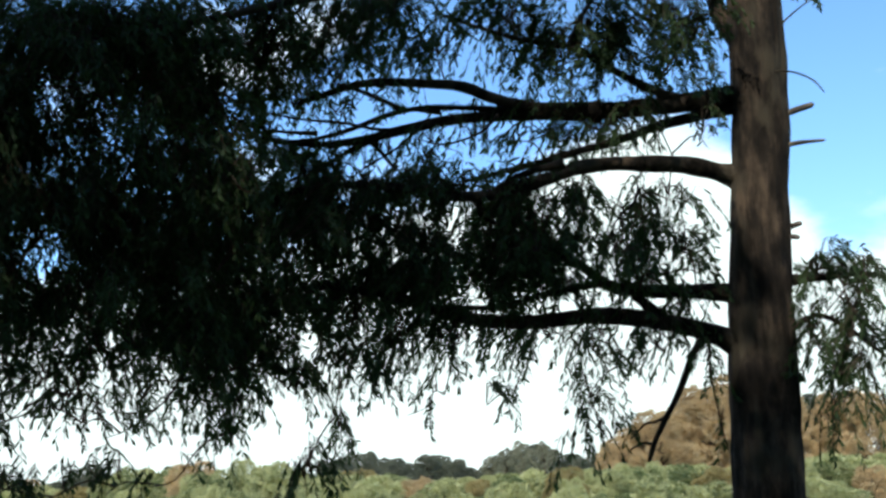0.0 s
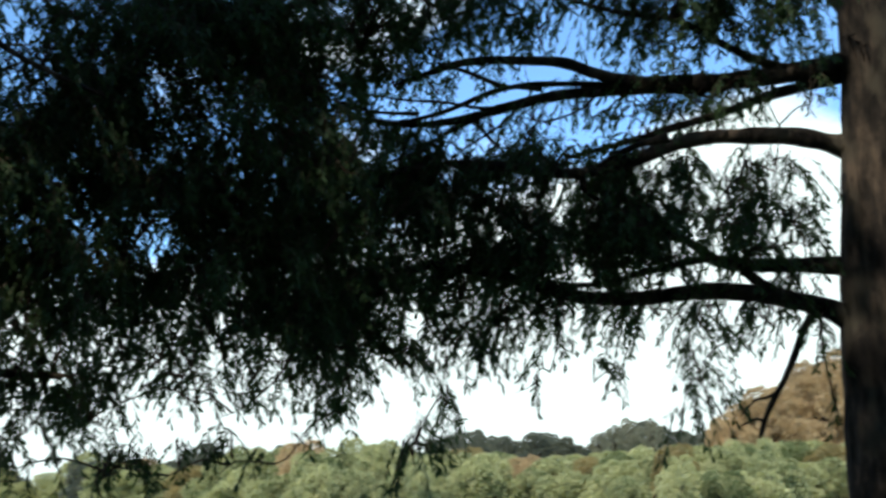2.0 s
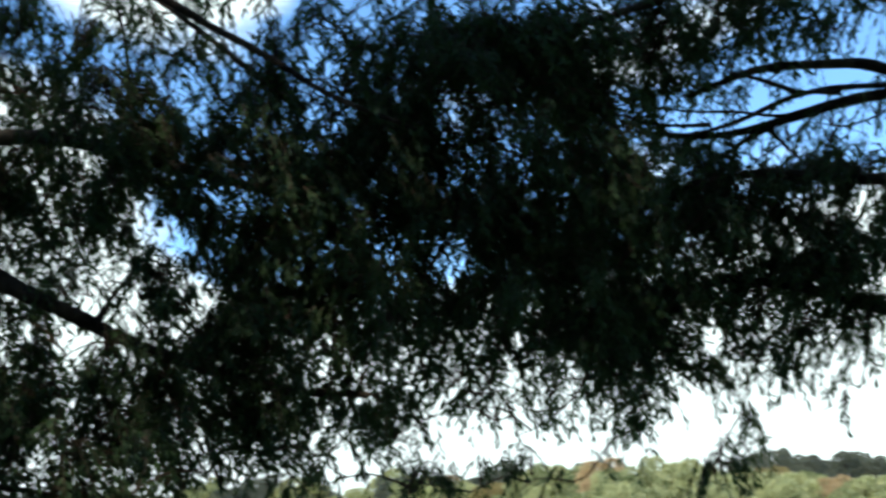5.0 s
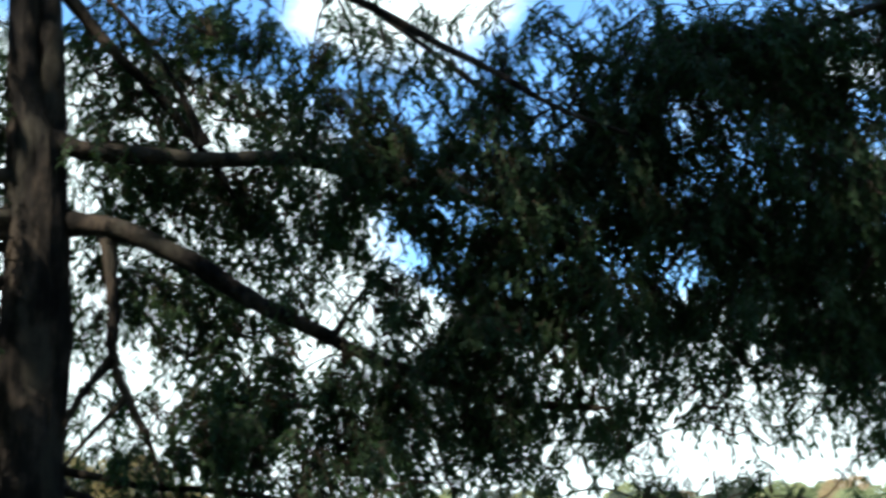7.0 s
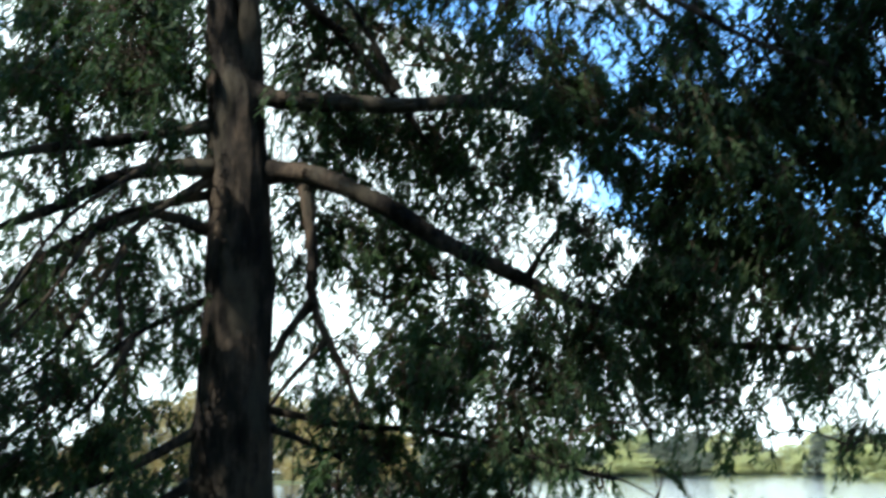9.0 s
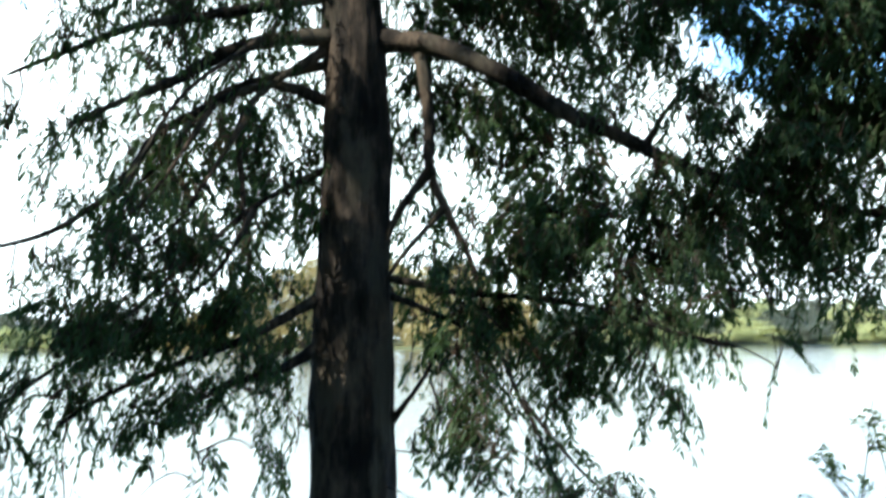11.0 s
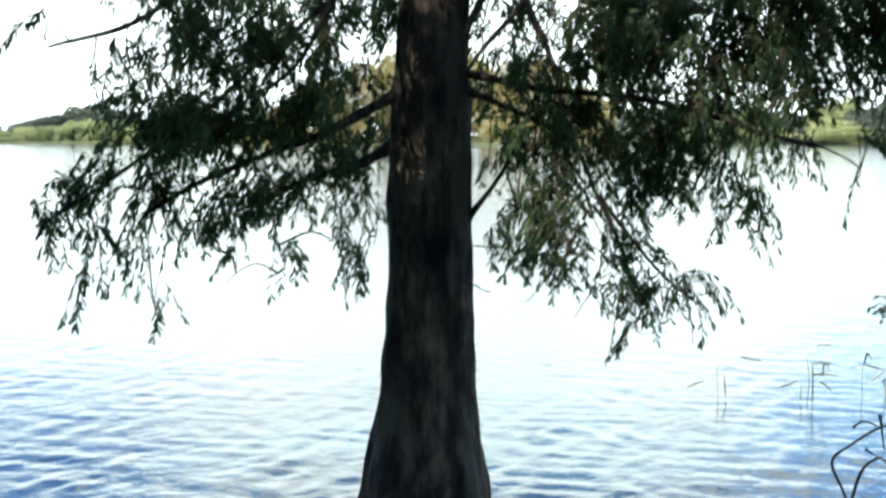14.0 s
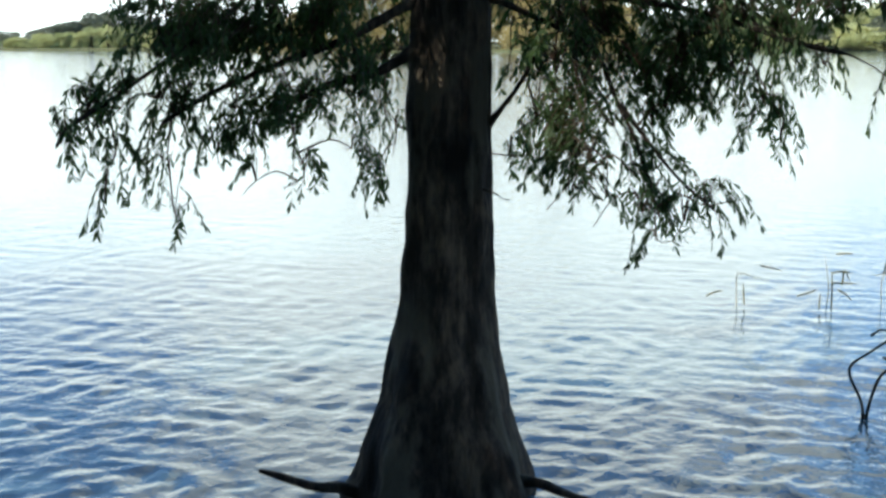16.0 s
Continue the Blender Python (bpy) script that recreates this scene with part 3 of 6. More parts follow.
more_boughs(one, (-1.12, 6.56, 2.68, 0.05, 0.21, 23), (-1.11, 6.56, 2.91, 0.16, 0.13, 39), (-1.40, 6.50, 2.50, 0.05, 0.08, 8), (-1.65, 6.44, 2.50, 0.06, 0.08, 12))
more_boughs(one, (-1.60, 6.45, 2.77, 0.05, 0.08, 8), (-1.00, 6.58, 3.08, 0.24, 0.16, 94), (-1.33, 6.52, 3.09, 0.21, 0.16, 77), (-1.06, 6.46, 3.33, 0.39, 0.18, 191))
more_boughs(one, (1.49, 7.23, 2.62, 0.03, 0.12, 8), (-0.83, 6.95, 3.42, 0.18, 0.08, 62), (-0.51, 6.62, 3.65, 0.13, 0.10, 34), (-0.09, 6.65, 3.41, 0.16, 0.10, 34))
more_boughs(one, (0.21, 6.77, 3.36, 0.14, 0.08, 18), (-0.64, 6.64, 3.27, 0.17, 0.07, 18), (-0.49, 6.58, 3.24, 0.10, 0.09, 13), (0.05, 6.76, 3.14, 0.16, 0.09, 22))
more_boughs(one, (0.48, 6.92, 3.10, 0.12, 0.10, 8), (0.75, 6.87, 3.09, 0.12, 0.08, 14), (1.21, 7.06, 3.13, 0.18, 0.10, 28), (-1.37, 6.51, 3.26, 0.14, 0.09, 23))
more_boughs(one, (-1.16, 6.63, 3.25, 0.14, 0.08, 29), (-1.90, 6.33, 2.88, 0.10, 0.08, 8), (-1.63, 6.69, 3.21, 0.14, 0.07, 16), (-1.74, 6.68, 2.86, 0.15, 0.07, 8))
more_boughs(one, (-1.28, 6.38, 3.16, 0.13, 0.06, 12), (-1.41, 6.77, 2.92, 0.15, 0.08, 14), (-2.51, 5.84, 2.53, 0.10, 0.06, 8), (-2.20, 5.99, 2.45, 0.13, 0.09, 9))
more_boughs(one, (-2.09, 6.05, 2.81, 0.10, 0.09, 19), (-2.25, 6.34, 2.52, 0.16, 0.09, 29), (-1.75, 6.12, 2.79, 0.14, 0.09, 9), (-1.94, 6.41, 2.47, 0.14, 0.09, 11))
one = limb(right_tree, [(1.45, 7.15, 3.15), (1.36, 7.15, 3.04), (1.26, 7.14, 2.84), (1.11, 7.11, 2.60), (1.05, 7.12, 2.45)], 0.026, 0.01)
one = limb(right_tree, [(1.18, 7.10, 3.25), (0.94, 7.09, 3.43), (0.60, 7.07, 3.41), (0.28, 7.09, 3.35), (-0.15, 7.00, 3.38)], 0.026, 0.01)
more_boughs(one, (1.10, 6.99, 3.57, 0.17, 0.11, 31), (0.26, 7.04, 3.49, 0.25, 0.14, 72), (0.69, 7.02, 3.40, 0.17, 0.08, 21), (1.36, 6.95, 3.47, 0.11, 0.07, 9))
more_boughs(one, (-0.56, 7.14, 3.46, 0.18, 0.09, 32), (-0.20, 6.97, 3.46, 0.16, 0.06, 43), (-0.01, 7.12, 3.61, 0.17, 0.08, 30), (0.57, 7.10, 3.45, 0.16, 0.08, 33))
more_boughs(one, (0.45, 7.03, 3.50, 0.17, 0.08, 33), (0.64, 6.99, 3.42, 0.12, 0.10, 16), (0.94, 6.74, 3.56, 0.16, 0.08, 33), (1.07, 7.01, 3.44, 0.13, 0.09, 30))
more_boughs(one, (1.14, 6.93, 3.43, 0.10, 0.09, 29), (-0.20, 7.14, 3.27, 0.17, 0.07, 13), (0.41, 7.21, 3.20, 0.18, 0.09, 21))
one = limb(right_tree, [(1.40, 7.15, 4.49), (1.13, 7.06, 4.60), (0.94, 6.99, 4.70), (0.78, 6.96, 4.78), (0.44, 6.89, 4.85), (0.06, 6.80, 4.97)], 0.026, 0.008)
more_boughs(one, (1.00, 6.96, 4.72, 0.28, 0.15, 96), (0.62, 6.95, 4.71, 0.22, 0.12, 42), (0.44, 6.94, 4.94, 0.30, 0.14, 80), (-0.37, 7.01, 4.78, 0.11, 0.09, 13))
more_boughs(one, (-0.06, 7.01, 4.94, 0.12, 0.06, 8), (-0.08, 6.87, 4.78, 0.17, 0.08, 26), (0.29, 6.97, 4.91, 0.10, 0.08, 12), (0.35, 7.02, 4.85, 0.11, 0.07, 10))
more_boughs(one, (0.69, 7.09, 4.68, 0.16, 0.10, 27), (0.83, 6.92, 4.78, 0.12, 0.07, 21), (1.24, 6.66, 4.60, 0.15, 0.10, 17), (1.47, 6.85, 4.80, 0.14, 0.07, 25))
more_boughs(one, (1.26, 6.96, 4.53, 0.11, 0.07, 8))
one = limb(right_tree, [(1.86, 7.16, 4.70), (1.71, 7.20, 4.96), (1.66, 7.21, 5.22), (1.58, 7.13, 5.64)], 0.06, 0.03)
more_boughs(one, (2.19, 7.12, 5.03, 0.04, 0.04, 8), (1.51, 7.13, 4.81, 0.14, 0.11, 20))
one = limb(right_tree, [(0.78, 6.96, 4.78), (0.88, 6.94, 4.99), (1.07, 6.92, 5.24)], 0.022, 0.008)
more_boughs(one, (0.67, 7.12, 4.93, 0.13, 0.08, 9), (0.86, 6.98, 4.90, 0.16, 0.09, 31), (1.26, 6.97, 4.84, 0.16, 0.10, 27))
one = limb(right_tree, [(1.87, 7.16, 3.41), (2.11, 7.20, 3.43), (2.37, 7.22, 3.45), (2.71, 7.21, 3.37)], 0.03, 0.008)
more_boughs(one, (2.05, 6.99, 3.41, 0.14, 0.07, 16), (2.21, 7.00, 3.34, 0.15, 0.08, 18), (2.01, 7.03, 3.15, 0.13, 0.13, 16), (2.20, 7.03, 3.05, 0.13, 0.13, 18))
more_boughs(one, (2.08, 7.09, 2.88, 0.15, 0.11, 18), (2.23, 7.01, 3.20, 0.13, 0.11, 16), (2.10, 7.09, 2.72, 0.13, 0.10, 14), (2.03, 7.04, 3.00, 0.13, 0.11, 14))
more_boughs(one, (2.07, 7.20, 3.44, 0.12, 0.07, 15), (2.34, 7.16, 3.38, 0.18, 0.09, 29))
one = limb(right_tree, [(1.86, 7.16, 3.12), (2.11, 7.20, 3.21), (2.41, 7.21, 3.00), (2.59, 7.25, 2.81)], 0.018, 0.006)
more_boughs(one, (2.23, 7.17, 3.20, 0.18, 0.12, 26), (2.33, 7.18, 2.94, 0.18, 0.15, 44), (2.20, 7.22, 2.79, 0.15, 0.10, 25), (2.04, 7.20, 3.09, 0.07, 0.09, 8))
more_boughs(one, (2.37, 7.20, 2.72, 0.12, 0.12, 20))
one = limb(right_tree, [(1.90, 7.15, 5.28), (1.26, 6.89, 5.24), (0.44, 6.59, 5.14), (-0.34, 6.29, 4.94), (-0.94, 6.03, 4.75), (-1.50, 5.81, 4.59)], 0.045, 0.012)
more_boughs(one, (-1.73, 5.70, 4.45, 0.28, 0.14, 34), (-1.38, 5.83, 4.34, 0.28, 0.14, 34), (-1.66, 5.88, 3.95, 0.28, 0.14, 34), (-1.30, 6.08, 3.93, 0.25, 0.14, 34))
more_boughs(one, (-1.85, 5.88, 3.70, 0.25, 0.14, 34), (-1.51, 6.00, 3.56, 0.28, 0.14, 34), (-1.25, 6.18, 3.50, 0.25, 0.14, 34), (-1.83, 5.65, 4.18, 0.22, 0.14, 30))
more_boughs(one, (1.35, 6.87, 4.86, 0.19, 0.17, 61), (1.15, 6.88, 5.08, 0.33, 0.14, 87), (-0.90, 6.26, 4.59, 0.27, 0.17, 140), (-1.43, 6.10, 4.63, 0.37, 0.20, 218))
more_boughs(one, (-0.47, 6.37, 4.73, 0.28, 0.13, 100), (-0.18, 6.43, 4.86, 0.25, 0.11, 82), (-2.09, 5.84, 4.66, 0.22, 0.12, 82), (-1.79, 5.94, 4.62, 0.22, 0.12, 79))
more_boughs(one, (-2.14, 5.82, 4.44, 0.20, 0.12, 58), (-0.32, 6.49, 4.84, 0.16, 0.09, 20), (-1.98, 6.33, 4.97, 0.15, 0.06, 21), (-2.04, 6.14, 4.55, 0.11, 0.08, 27))
more_boughs(one, (-2.04, 6.12, 4.32, 0.10, 0.07, 22), (-2.01, 5.87, 4.05, 0.15, 0.06, 35), (-1.82, 6.09, 4.60, 0.13, 0.08, 37), (-1.75, 5.95, 4.27, 0.10, 0.09, 15))
more_boughs(one, (-1.50, 6.14, 4.70, 0.16, 0.06, 24), (-1.33, 6.35, 4.77, 0.16, 0.07, 11), (-1.04, 6.29, 4.87, 0.13, 0.07, 10), (-2.73, 5.80, 2.97, 0.09, 0.08, 9))
more_boughs(one, (-2.47, 5.74, 2.99, 0.12, 0.08, 18))
one = limb(right_tree, [(0.03, 6.76, 4.39), (-0.21, 6.70, 4.42), (-0.38, 6.62, 4.48), (-0.53, 6.54, 4.53)], 0.009, 0.004, name="branchlet")
more_boughs(one, (-0.39, 6.63, 4.45, 0.14, 0.06, 10), (-0.50, 6.55, 4.51, 0.12, 0.05, 8))
one = limb(right_tree, [(0.09, 6.77, 4.36), (-0.25, 6.73, 4.30), (-0.51, 6.65, 4.34), (-0.75, 6.57, 4.36), (-1.00, 6.48, 4.40)], 0.011, 0.004, name="branchlet")
more_boughs(one, (-0.51, 6.64, 4.37, 0.15, 0.05, 10), (-0.74, 6.56, 4.39, 0.15, 0.05, 10), (-1.00, 6.47, 4.41, 0.18, 0.06, 14))
one = limb(right_tree, [(-0.25, 6.74, 4.28), (-0.41, 6.75, 4.22), (-0.65, 6.70, 4.12), (-0.83, 6.66, 4.02)], 0.009, 0.003, name="branchlet")
more_boughs(one, (-0.53, 6.71, 4.14, 0.15, 0.05, 10), (-0.74, 6.66, 4.06, 0.12, 0.05, 9))
one = limb(right_tree, [(-0.08, 6.73, 4.31), (-0.22, 6.76, 4.20), (-0.38, 6.78, 4.12), (-0.52, 6.74, 4.02)], 0.008, 0.003, name="branchlet")
more_boughs(one, (-0.26, 6.77, 4.16, 0.12, 0.06, 9), (-0.41, 6.78, 4.10, 0.11, 0.05, 8))
one = limb(right_tree, [(-0.63, 6.61, 4.27), (-0.89, 6.52, 4.29), (-1.14, 6.41, 4.36), (-1.40, 6.30, 4.38)], 0.009, 0.004, name="branchlet")
more_boughs(one, (-0.86, 6.54, 4.25, 0.15, 0.06, 12), (-1.14, 6.42, 4.34, 0.15, 0.06, 14))
one = limb(right_tree, [(1.07, 6.75, 3.91), (1.03, 6.77, 3.83), (0.92, 6.81, 3.72), (0.93, 6.83, 3.60)], 0.008, 0.003, name="branchlet")
more_boughs(one, (0.97, 6.81, 3.72, 0.11, 0.09, 10))
one = limb(right_tree, [(0.34, 6.77, 4.36), (0.24, 6.74, 4.26), (0.05, 6.76, 4.21), (-0.10, 6.75, 4.24)], 0.008, 0.003, name="branchlet")
more_boughs(one, (0.24, 6.75, 4.25, 0.12, 0.06, 9), (0.02, 6.76, 4.21, 0.12, 0.06, 9))
one = limb(right_tree, [(0.68, 6.76, 4.07), (0.38, 6.80, 4.00), (0.21, 6.84, 3.86), (0.54, 6.91, 3.67), (0.81, 6.97, 3.47)], 0.018, 0.008, name="branchlet")
one = limb(left_tree, [(-4.74, 4.59, 4.41), (-4.53, 4.66, 4.30), (-4.27, 4.90, 4.29), (-3.89, 5.08, 4.25), (-3.55, 5.20, 4.22), (-3.10, 5.37, 4.08), (-2.58, 5.53, 3.90), (-2.08, 5.63, 3.73)], 0.055, 0.012)
more_boughs(one, (-4.54, 4.80, 4.38, 0.24, 0.14, 26), (-4.26, 5.07, 4.35, 0.24, 0.14, 28), (-4.05, 5.33, 4.09, 0.24, 0.14, 28), (-3.75, 5.53, 4.11, 0.24, 0.14, 28))
more_boughs(one, (-4.36, 5.10, 4.01, 0.21, 0.12, 22), (-3.49, 5.61, 4.02, 0.24, 0.15, 30), (-2.67, 5.38, 3.94, 0.24, 0.14, 34), (-2.46, 5.55, 3.66, 0.24, 0.14, 34))
more_boughs(one, (-2.29, 5.52, 4.05, 0.24, 0.14, 34), (-2.62, 5.53, 3.38, 0.24, 0.14, 34), (-2.24, 5.68, 3.47, 0.24, 0.14, 34), (-2.40, 5.67, 3.15, 0.22, 0.12, 26))
more_boughs(one, (-2.56, 5.35, 4.20, 0.24, 0.12, 30), (-1.73, 5.61, 4.40, 0.24, 0.16, 34), (-1.44, 5.76, 4.19, 0.24, 0.16, 34), (-2.03, 5.70, 3.77, 0.22, 0.14, 30))
more_boughs(one, (-4.70, 5.11, 4.32, 0.28, 0.13, 22), (-4.38, 5.40, 4.26, 0.28, 0.13, 24), (-4.02, 5.66, 4.31, 0.28, 0.14, 26), (-3.86, 5.85, 4.03, 0.25, 0.14, 24))
more_boughs(one, (-4.49, 5.06, 4.56, 0.25, 0.11, 20), (-4.12, 5.48, 4.61, 0.25, 0.11, 20), (-3.74, 5.80, 4.44, 0.25, 0.14, 26), (-4.03, 5.65, 3.92, 0.25, 0.12, 22))
more_boughs(one, (-4.50, 4.90, 4.58, 0.25, 0.15, 26), (-4.24, 5.25, 4.61, 0.28, 0.16, 30), (-3.85, 5.43, 4.57, 0.28, 0.15, 30), (-4.58, 4.98, 4.18, 0.21, 0.14, 22))
more_boughs(one, (-4.38, 5.30, 4.17, 0.28, 0.14, 24), (-4.04, 5.58, 4.11, 0.28, 0.16, 28), (-3.71, 5.74, 3.92, 0.25, 0.15, 24), (-4.44, 4.98, 4.17, 0.24, 0.12, 24))
more_boughs(one, (-4.29, 5.17, 3.98, 0.24, 0.14, 24), (-4.04, 5.27, 4.27, 0.24, 0.12, 24), (-3.95, 5.45, 3.92, 0.21, 0.15, 24), (-4.48, 4.78, 4.86, 0.21, 0.15, 20))
more_boughs(one, (-4.06, 5.09, 4.97, 0.25, 0.15, 20))
more_boughs(one, (-2.61, 5.57, 4.03, 0.44, 0.15, 137), (-2.49, 5.61, 3.73, 0.48, 0.17, 177), (-1.97, 5.77, 3.78, 0.36, 0.22, 171), (-1.52, 5.91, 3.69, 0.36, 0.22, 103))
more_boughs(one, (-1.25, 5.97, 3.40, 0.29, 0.22, 82), (-1.74, 5.85, 3.38, 0.36, 0.14, 68), (-2.37, 5.64, 3.37, 0.36, 0.14, 114), (-3.13, 5.36, 4.15, 0.32, 0.12, 82))
more_boughs(one, (-3.48, 5.18, 4.22, 0.22, 0.10, 36), (-1.20, 5.98, 3.09, 0.19, 0.14, 35), (-3.54, 5.26, 3.83, 0.22, 0.12, 27), (-4.68, 4.95, 4.20, 0.13, 0.11, 16))
more_boughs(one, (-4.78, 5.14, 3.94, 0.19, 0.17, 34), (-3.03, 5.51, 3.81, 0.20, 0.15, 49), (-3.31, 5.38, 4.03, 0.22, 0.12, 55), (-2.39, 5.65, 3.98, 0.29, 0.14, 58))
more_boughs(one, (-2.88, 5.47, 4.15, 0.24, 0.12, 30), (-3.42, 5.02, 4.22, 0.12, 0.08, 14), (-3.31, 5.25, 4.18, 0.10, 0.06, 11), (-3.57, 5.38, 4.02, 0.14, 0.09, 12))
more_boughs(one, (-3.56, 5.37, 3.88, 0.11, 0.10, 11), (-3.25, 5.40, 4.24, 0.10, 0.09, 42), (-3.25, 5.10, 3.93, 0.10, 0.07, 20), (-3.02, 5.33, 4.12, 0.09, 0.06, 8))
more_boughs(one, (-3.15, 5.35, 3.93, 0.15, 0.08, 28), (-3.04, 5.38, 3.80, 0.11, 0.08, 28), (-2.85, 5.47, 4.12, 0.10, 0.08, 16), (-3.02, 5.65, 4.08, 0.13, 0.09, 16))
more_boughs(one, (-2.96, 5.69, 3.78, 0.13, 0.06, 35), (-2.59, 5.70, 4.05, 0.11, 0.06, 12), (-2.75, 5.76, 3.76, 0.15, 0.07, 44), (-2.52, 5.50, 3.58, 0.11, 0.09, 45))
more_boughs(one, (-2.41, 5.43, 3.90, 0.13, 0.08, 21), (-2.42, 5.79, 3.72, 0.09, 0.08, 15), (-2.36, 5.63, 3.53, 0.14, 0.06, 17), (-2.54, 5.83, 3.35, 0.15, 0.07, 19))
more_boughs(one, (-2.20, 5.69, 3.94, 0.13, 0.07, 22), (-2.24, 5.69, 3.69, 0.09, 0.07, 8), (-2.25, 5.59, 3.47, 0.10, 0.09, 37), (-2.08, 5.52, 3.21, 0.09, 0.08, 35))
more_boughs(one, (-2.07, 5.82, 3.93, 0.11, 0.07, 18), (-2.08, 5.95, 3.75, 0.13, 0.09, 18), (-1.91, 5.65, 3.43, 0.12, 0.07, 16), (-2.01, 5.86, 3.36, 0.14, 0.06, 18))
more_boughs(one, (-1.67, 5.92, 3.68, 0.10, 0.08, 20), (-1.71, 5.89, 3.51, 0.14, 0.05, 19), (-1.79, 5.93, 3.26, 0.12, 0.07, 9), (-1.43, 5.80, 3.60, 0.14, 0.07, 18))
more_boughs(one, (-1.55, 6.17, 3.42, 0.14, 0.08, 18), (-1.48, 5.79, 3.17, 0.09, 0.08, 9), (-1.28, 6.02, 3.67, 0.10, 0.08, 8), (-1.36, 6.04, 3.50, 0.09, 0.06, 11))
more_boughs(one, (-1.33, 6.14, 3.23, 0.16, 0.07, 17), (-1.11, 5.95, 3.44, 0.15, 0.07, 18), (-1.20, 6.06, 3.21, 0.16, 0.06, 18), (-2.72, 5.57, 4.02, 0.14, 0.06, 14))
more_boughs(one, (-2.77, 5.57, 3.80, 0.13, 0.06, 8), (-2.67, 5.37, 3.47, 0.09, 0.08, 8), (-2.69, 5.81, 3.91, 0.10, 0.09, 8), (-2.62, 5.74, 3.75, 0.10, 0.06, 8))
more_boughs(one, (-2.51, 5.51, 3.47, 0.10, 0.09, 8), (-2.32, 5.45, 3.88, 0.15, 0.06, 11), (-2.22, 5.51, 3.66, 0.13, 0.08, 16), (-2.34, 5.54, 3.46, 0.14, 0.06, 8))
more_boughs(one, (-2.04, 5.62, 3.77, 0.12, 0.07, 11), (-2.18, 5.69, 3.63, 0.09, 0.07, 12), (-2.04, 5.64, 3.45, 0.11, 0.08, 14), (-2.10, 5.74, 3.27, 0.09, 0.07, 9))
more_boughs(one, (-1.94, 6.12, 3.90, 0.12, 0.08, 9), (-1.85, 5.85, 3.74, 0.15, 0.09, 21), (-2.07, 6.05, 3.45, 0.12, 0.07, 8), (-1.99, 6.02, 3.31, 0.13, 0.09, 15))
more_boughs(one, (-1.61, 6.01, 3.79, 0.15, 0.08, 15), (-1.61, 5.70, 3.62, 0.14, 0.05, 14), (-1.76, 6.10, 3.47, 0.14, 0.08, 9), (-1.68, 6.11, 3.25, 0.13, 0.09, 15))
more_boughs(one, (-4.73, 5.01, 4.20, 0.13, 0.07, 11), (-4.84, 5.09, 4.06, 0.18, 0.09, 21), (-2.52, 5.75, 3.39, 0.14, 0.06, 8))
one = limb(left_tree, [(-4.72, 4.61, 3.95), (-4.40, 4.78, 3.89), (-4.12, 4.90, 3.75), (-3.90, 5.08, 3.57), (-3.61, 5.16, 3.41), (-3.41, 5.30, 3.29), (-3.06, 5.39, 3.12), (-2.66, 5.60, 2.99), (-2.26, 5.77, 2.93)], 0.06, 0.014)
more_boughs(one, (-2.01, 5.86, 3.14, 0.32, 0.10, 32), (-1.59, 5.99, 3.09, 0.29, 0.12, 44), (-3.99, 5.61, 3.10, 0.35, 0.19, 69), (-3.20, 5.45, 3.26, 0.20, 0.12, 19))
more_boughs(one, (-2.83, 5.63, 3.19, 0.25, 0.17, 47), (-2.76, 5.66, 2.88, 0.22, 0.15, 36), (-2.39, 5.83, 2.90, 0.15, 0.17, 38), (-2.30, 5.86, 3.14, 0.25, 0.12, 51))
more_boughs(one, (-2.01, 5.97, 2.83, 0.06, 0.15, 8), (-1.76, 6.05, 2.92, 0.15, 0.10, 9), (-1.46, 6.13, 2.91, 0.15, 0.10, 10), (-1.15, 6.19, 2.97, 0.12, 0.12, 11))
more_boughs(one, (-2.74, 5.56, 3.10, 0.20, 0.24, 71), (-2.73, 5.57, 2.69, 0.17, 0.15, 33), (-2.89, 5.48, 3.00, 0.27, 0.22, 88), (-4.10, 5.41, 3.38, 0.24, 0.16, 38))
more_boughs(one, (-2.83, 5.51, 3.31, 0.22, 0.15, 48), (-2.98, 5.43, 2.80, 0.22, 0.15, 46), (-2.83, 5.52, 2.87, 0.17, 0.17, 43), (-3.72, 5.34, 3.70, 0.11, 0.09, 9))
more_boughs(one, (-3.56, 5.22, 3.45, 0.11, 0.07, 9), (-2.93, 5.26, 3.34, 0.14, 0.08, 21), (-2.91, 5.60, 3.28, 0.15, 0.06, 37), (-2.54, 5.44, 3.23, 0.14, 0.06, 34))
more_boughs(one, (-4.11, 5.32, 3.22, 0.10, 0.06, 8), (-3.86, 5.23, 2.97, 0.13, 0.09, 18), (-3.90, 5.44, 3.25, 0.14, 0.09, 12), (-3.28, 5.10, 3.16, 0.14, 0.06, 13))
more_boughs(one, (-3.20, 5.46, 3.28, 0.12, 0.07, 8), (-3.01, 5.75, 3.14, 0.14, 0.08, 8), (-2.97, 5.67, 2.68, 0.11, 0.06, 8), (-2.65, 5.63, 3.24, 0.10, 0.07, 8))
more_boughs(one, (-2.66, 5.58, 2.88, 0.10, 0.07, 8), (-2.71, 5.42, 2.79, 0.11, 0.06, 8), (-2.41, 5.62, 3.22, 0.10, 0.08, 8), (-2.50, 5.93, 2.86, 0.13, 0.07, 11))
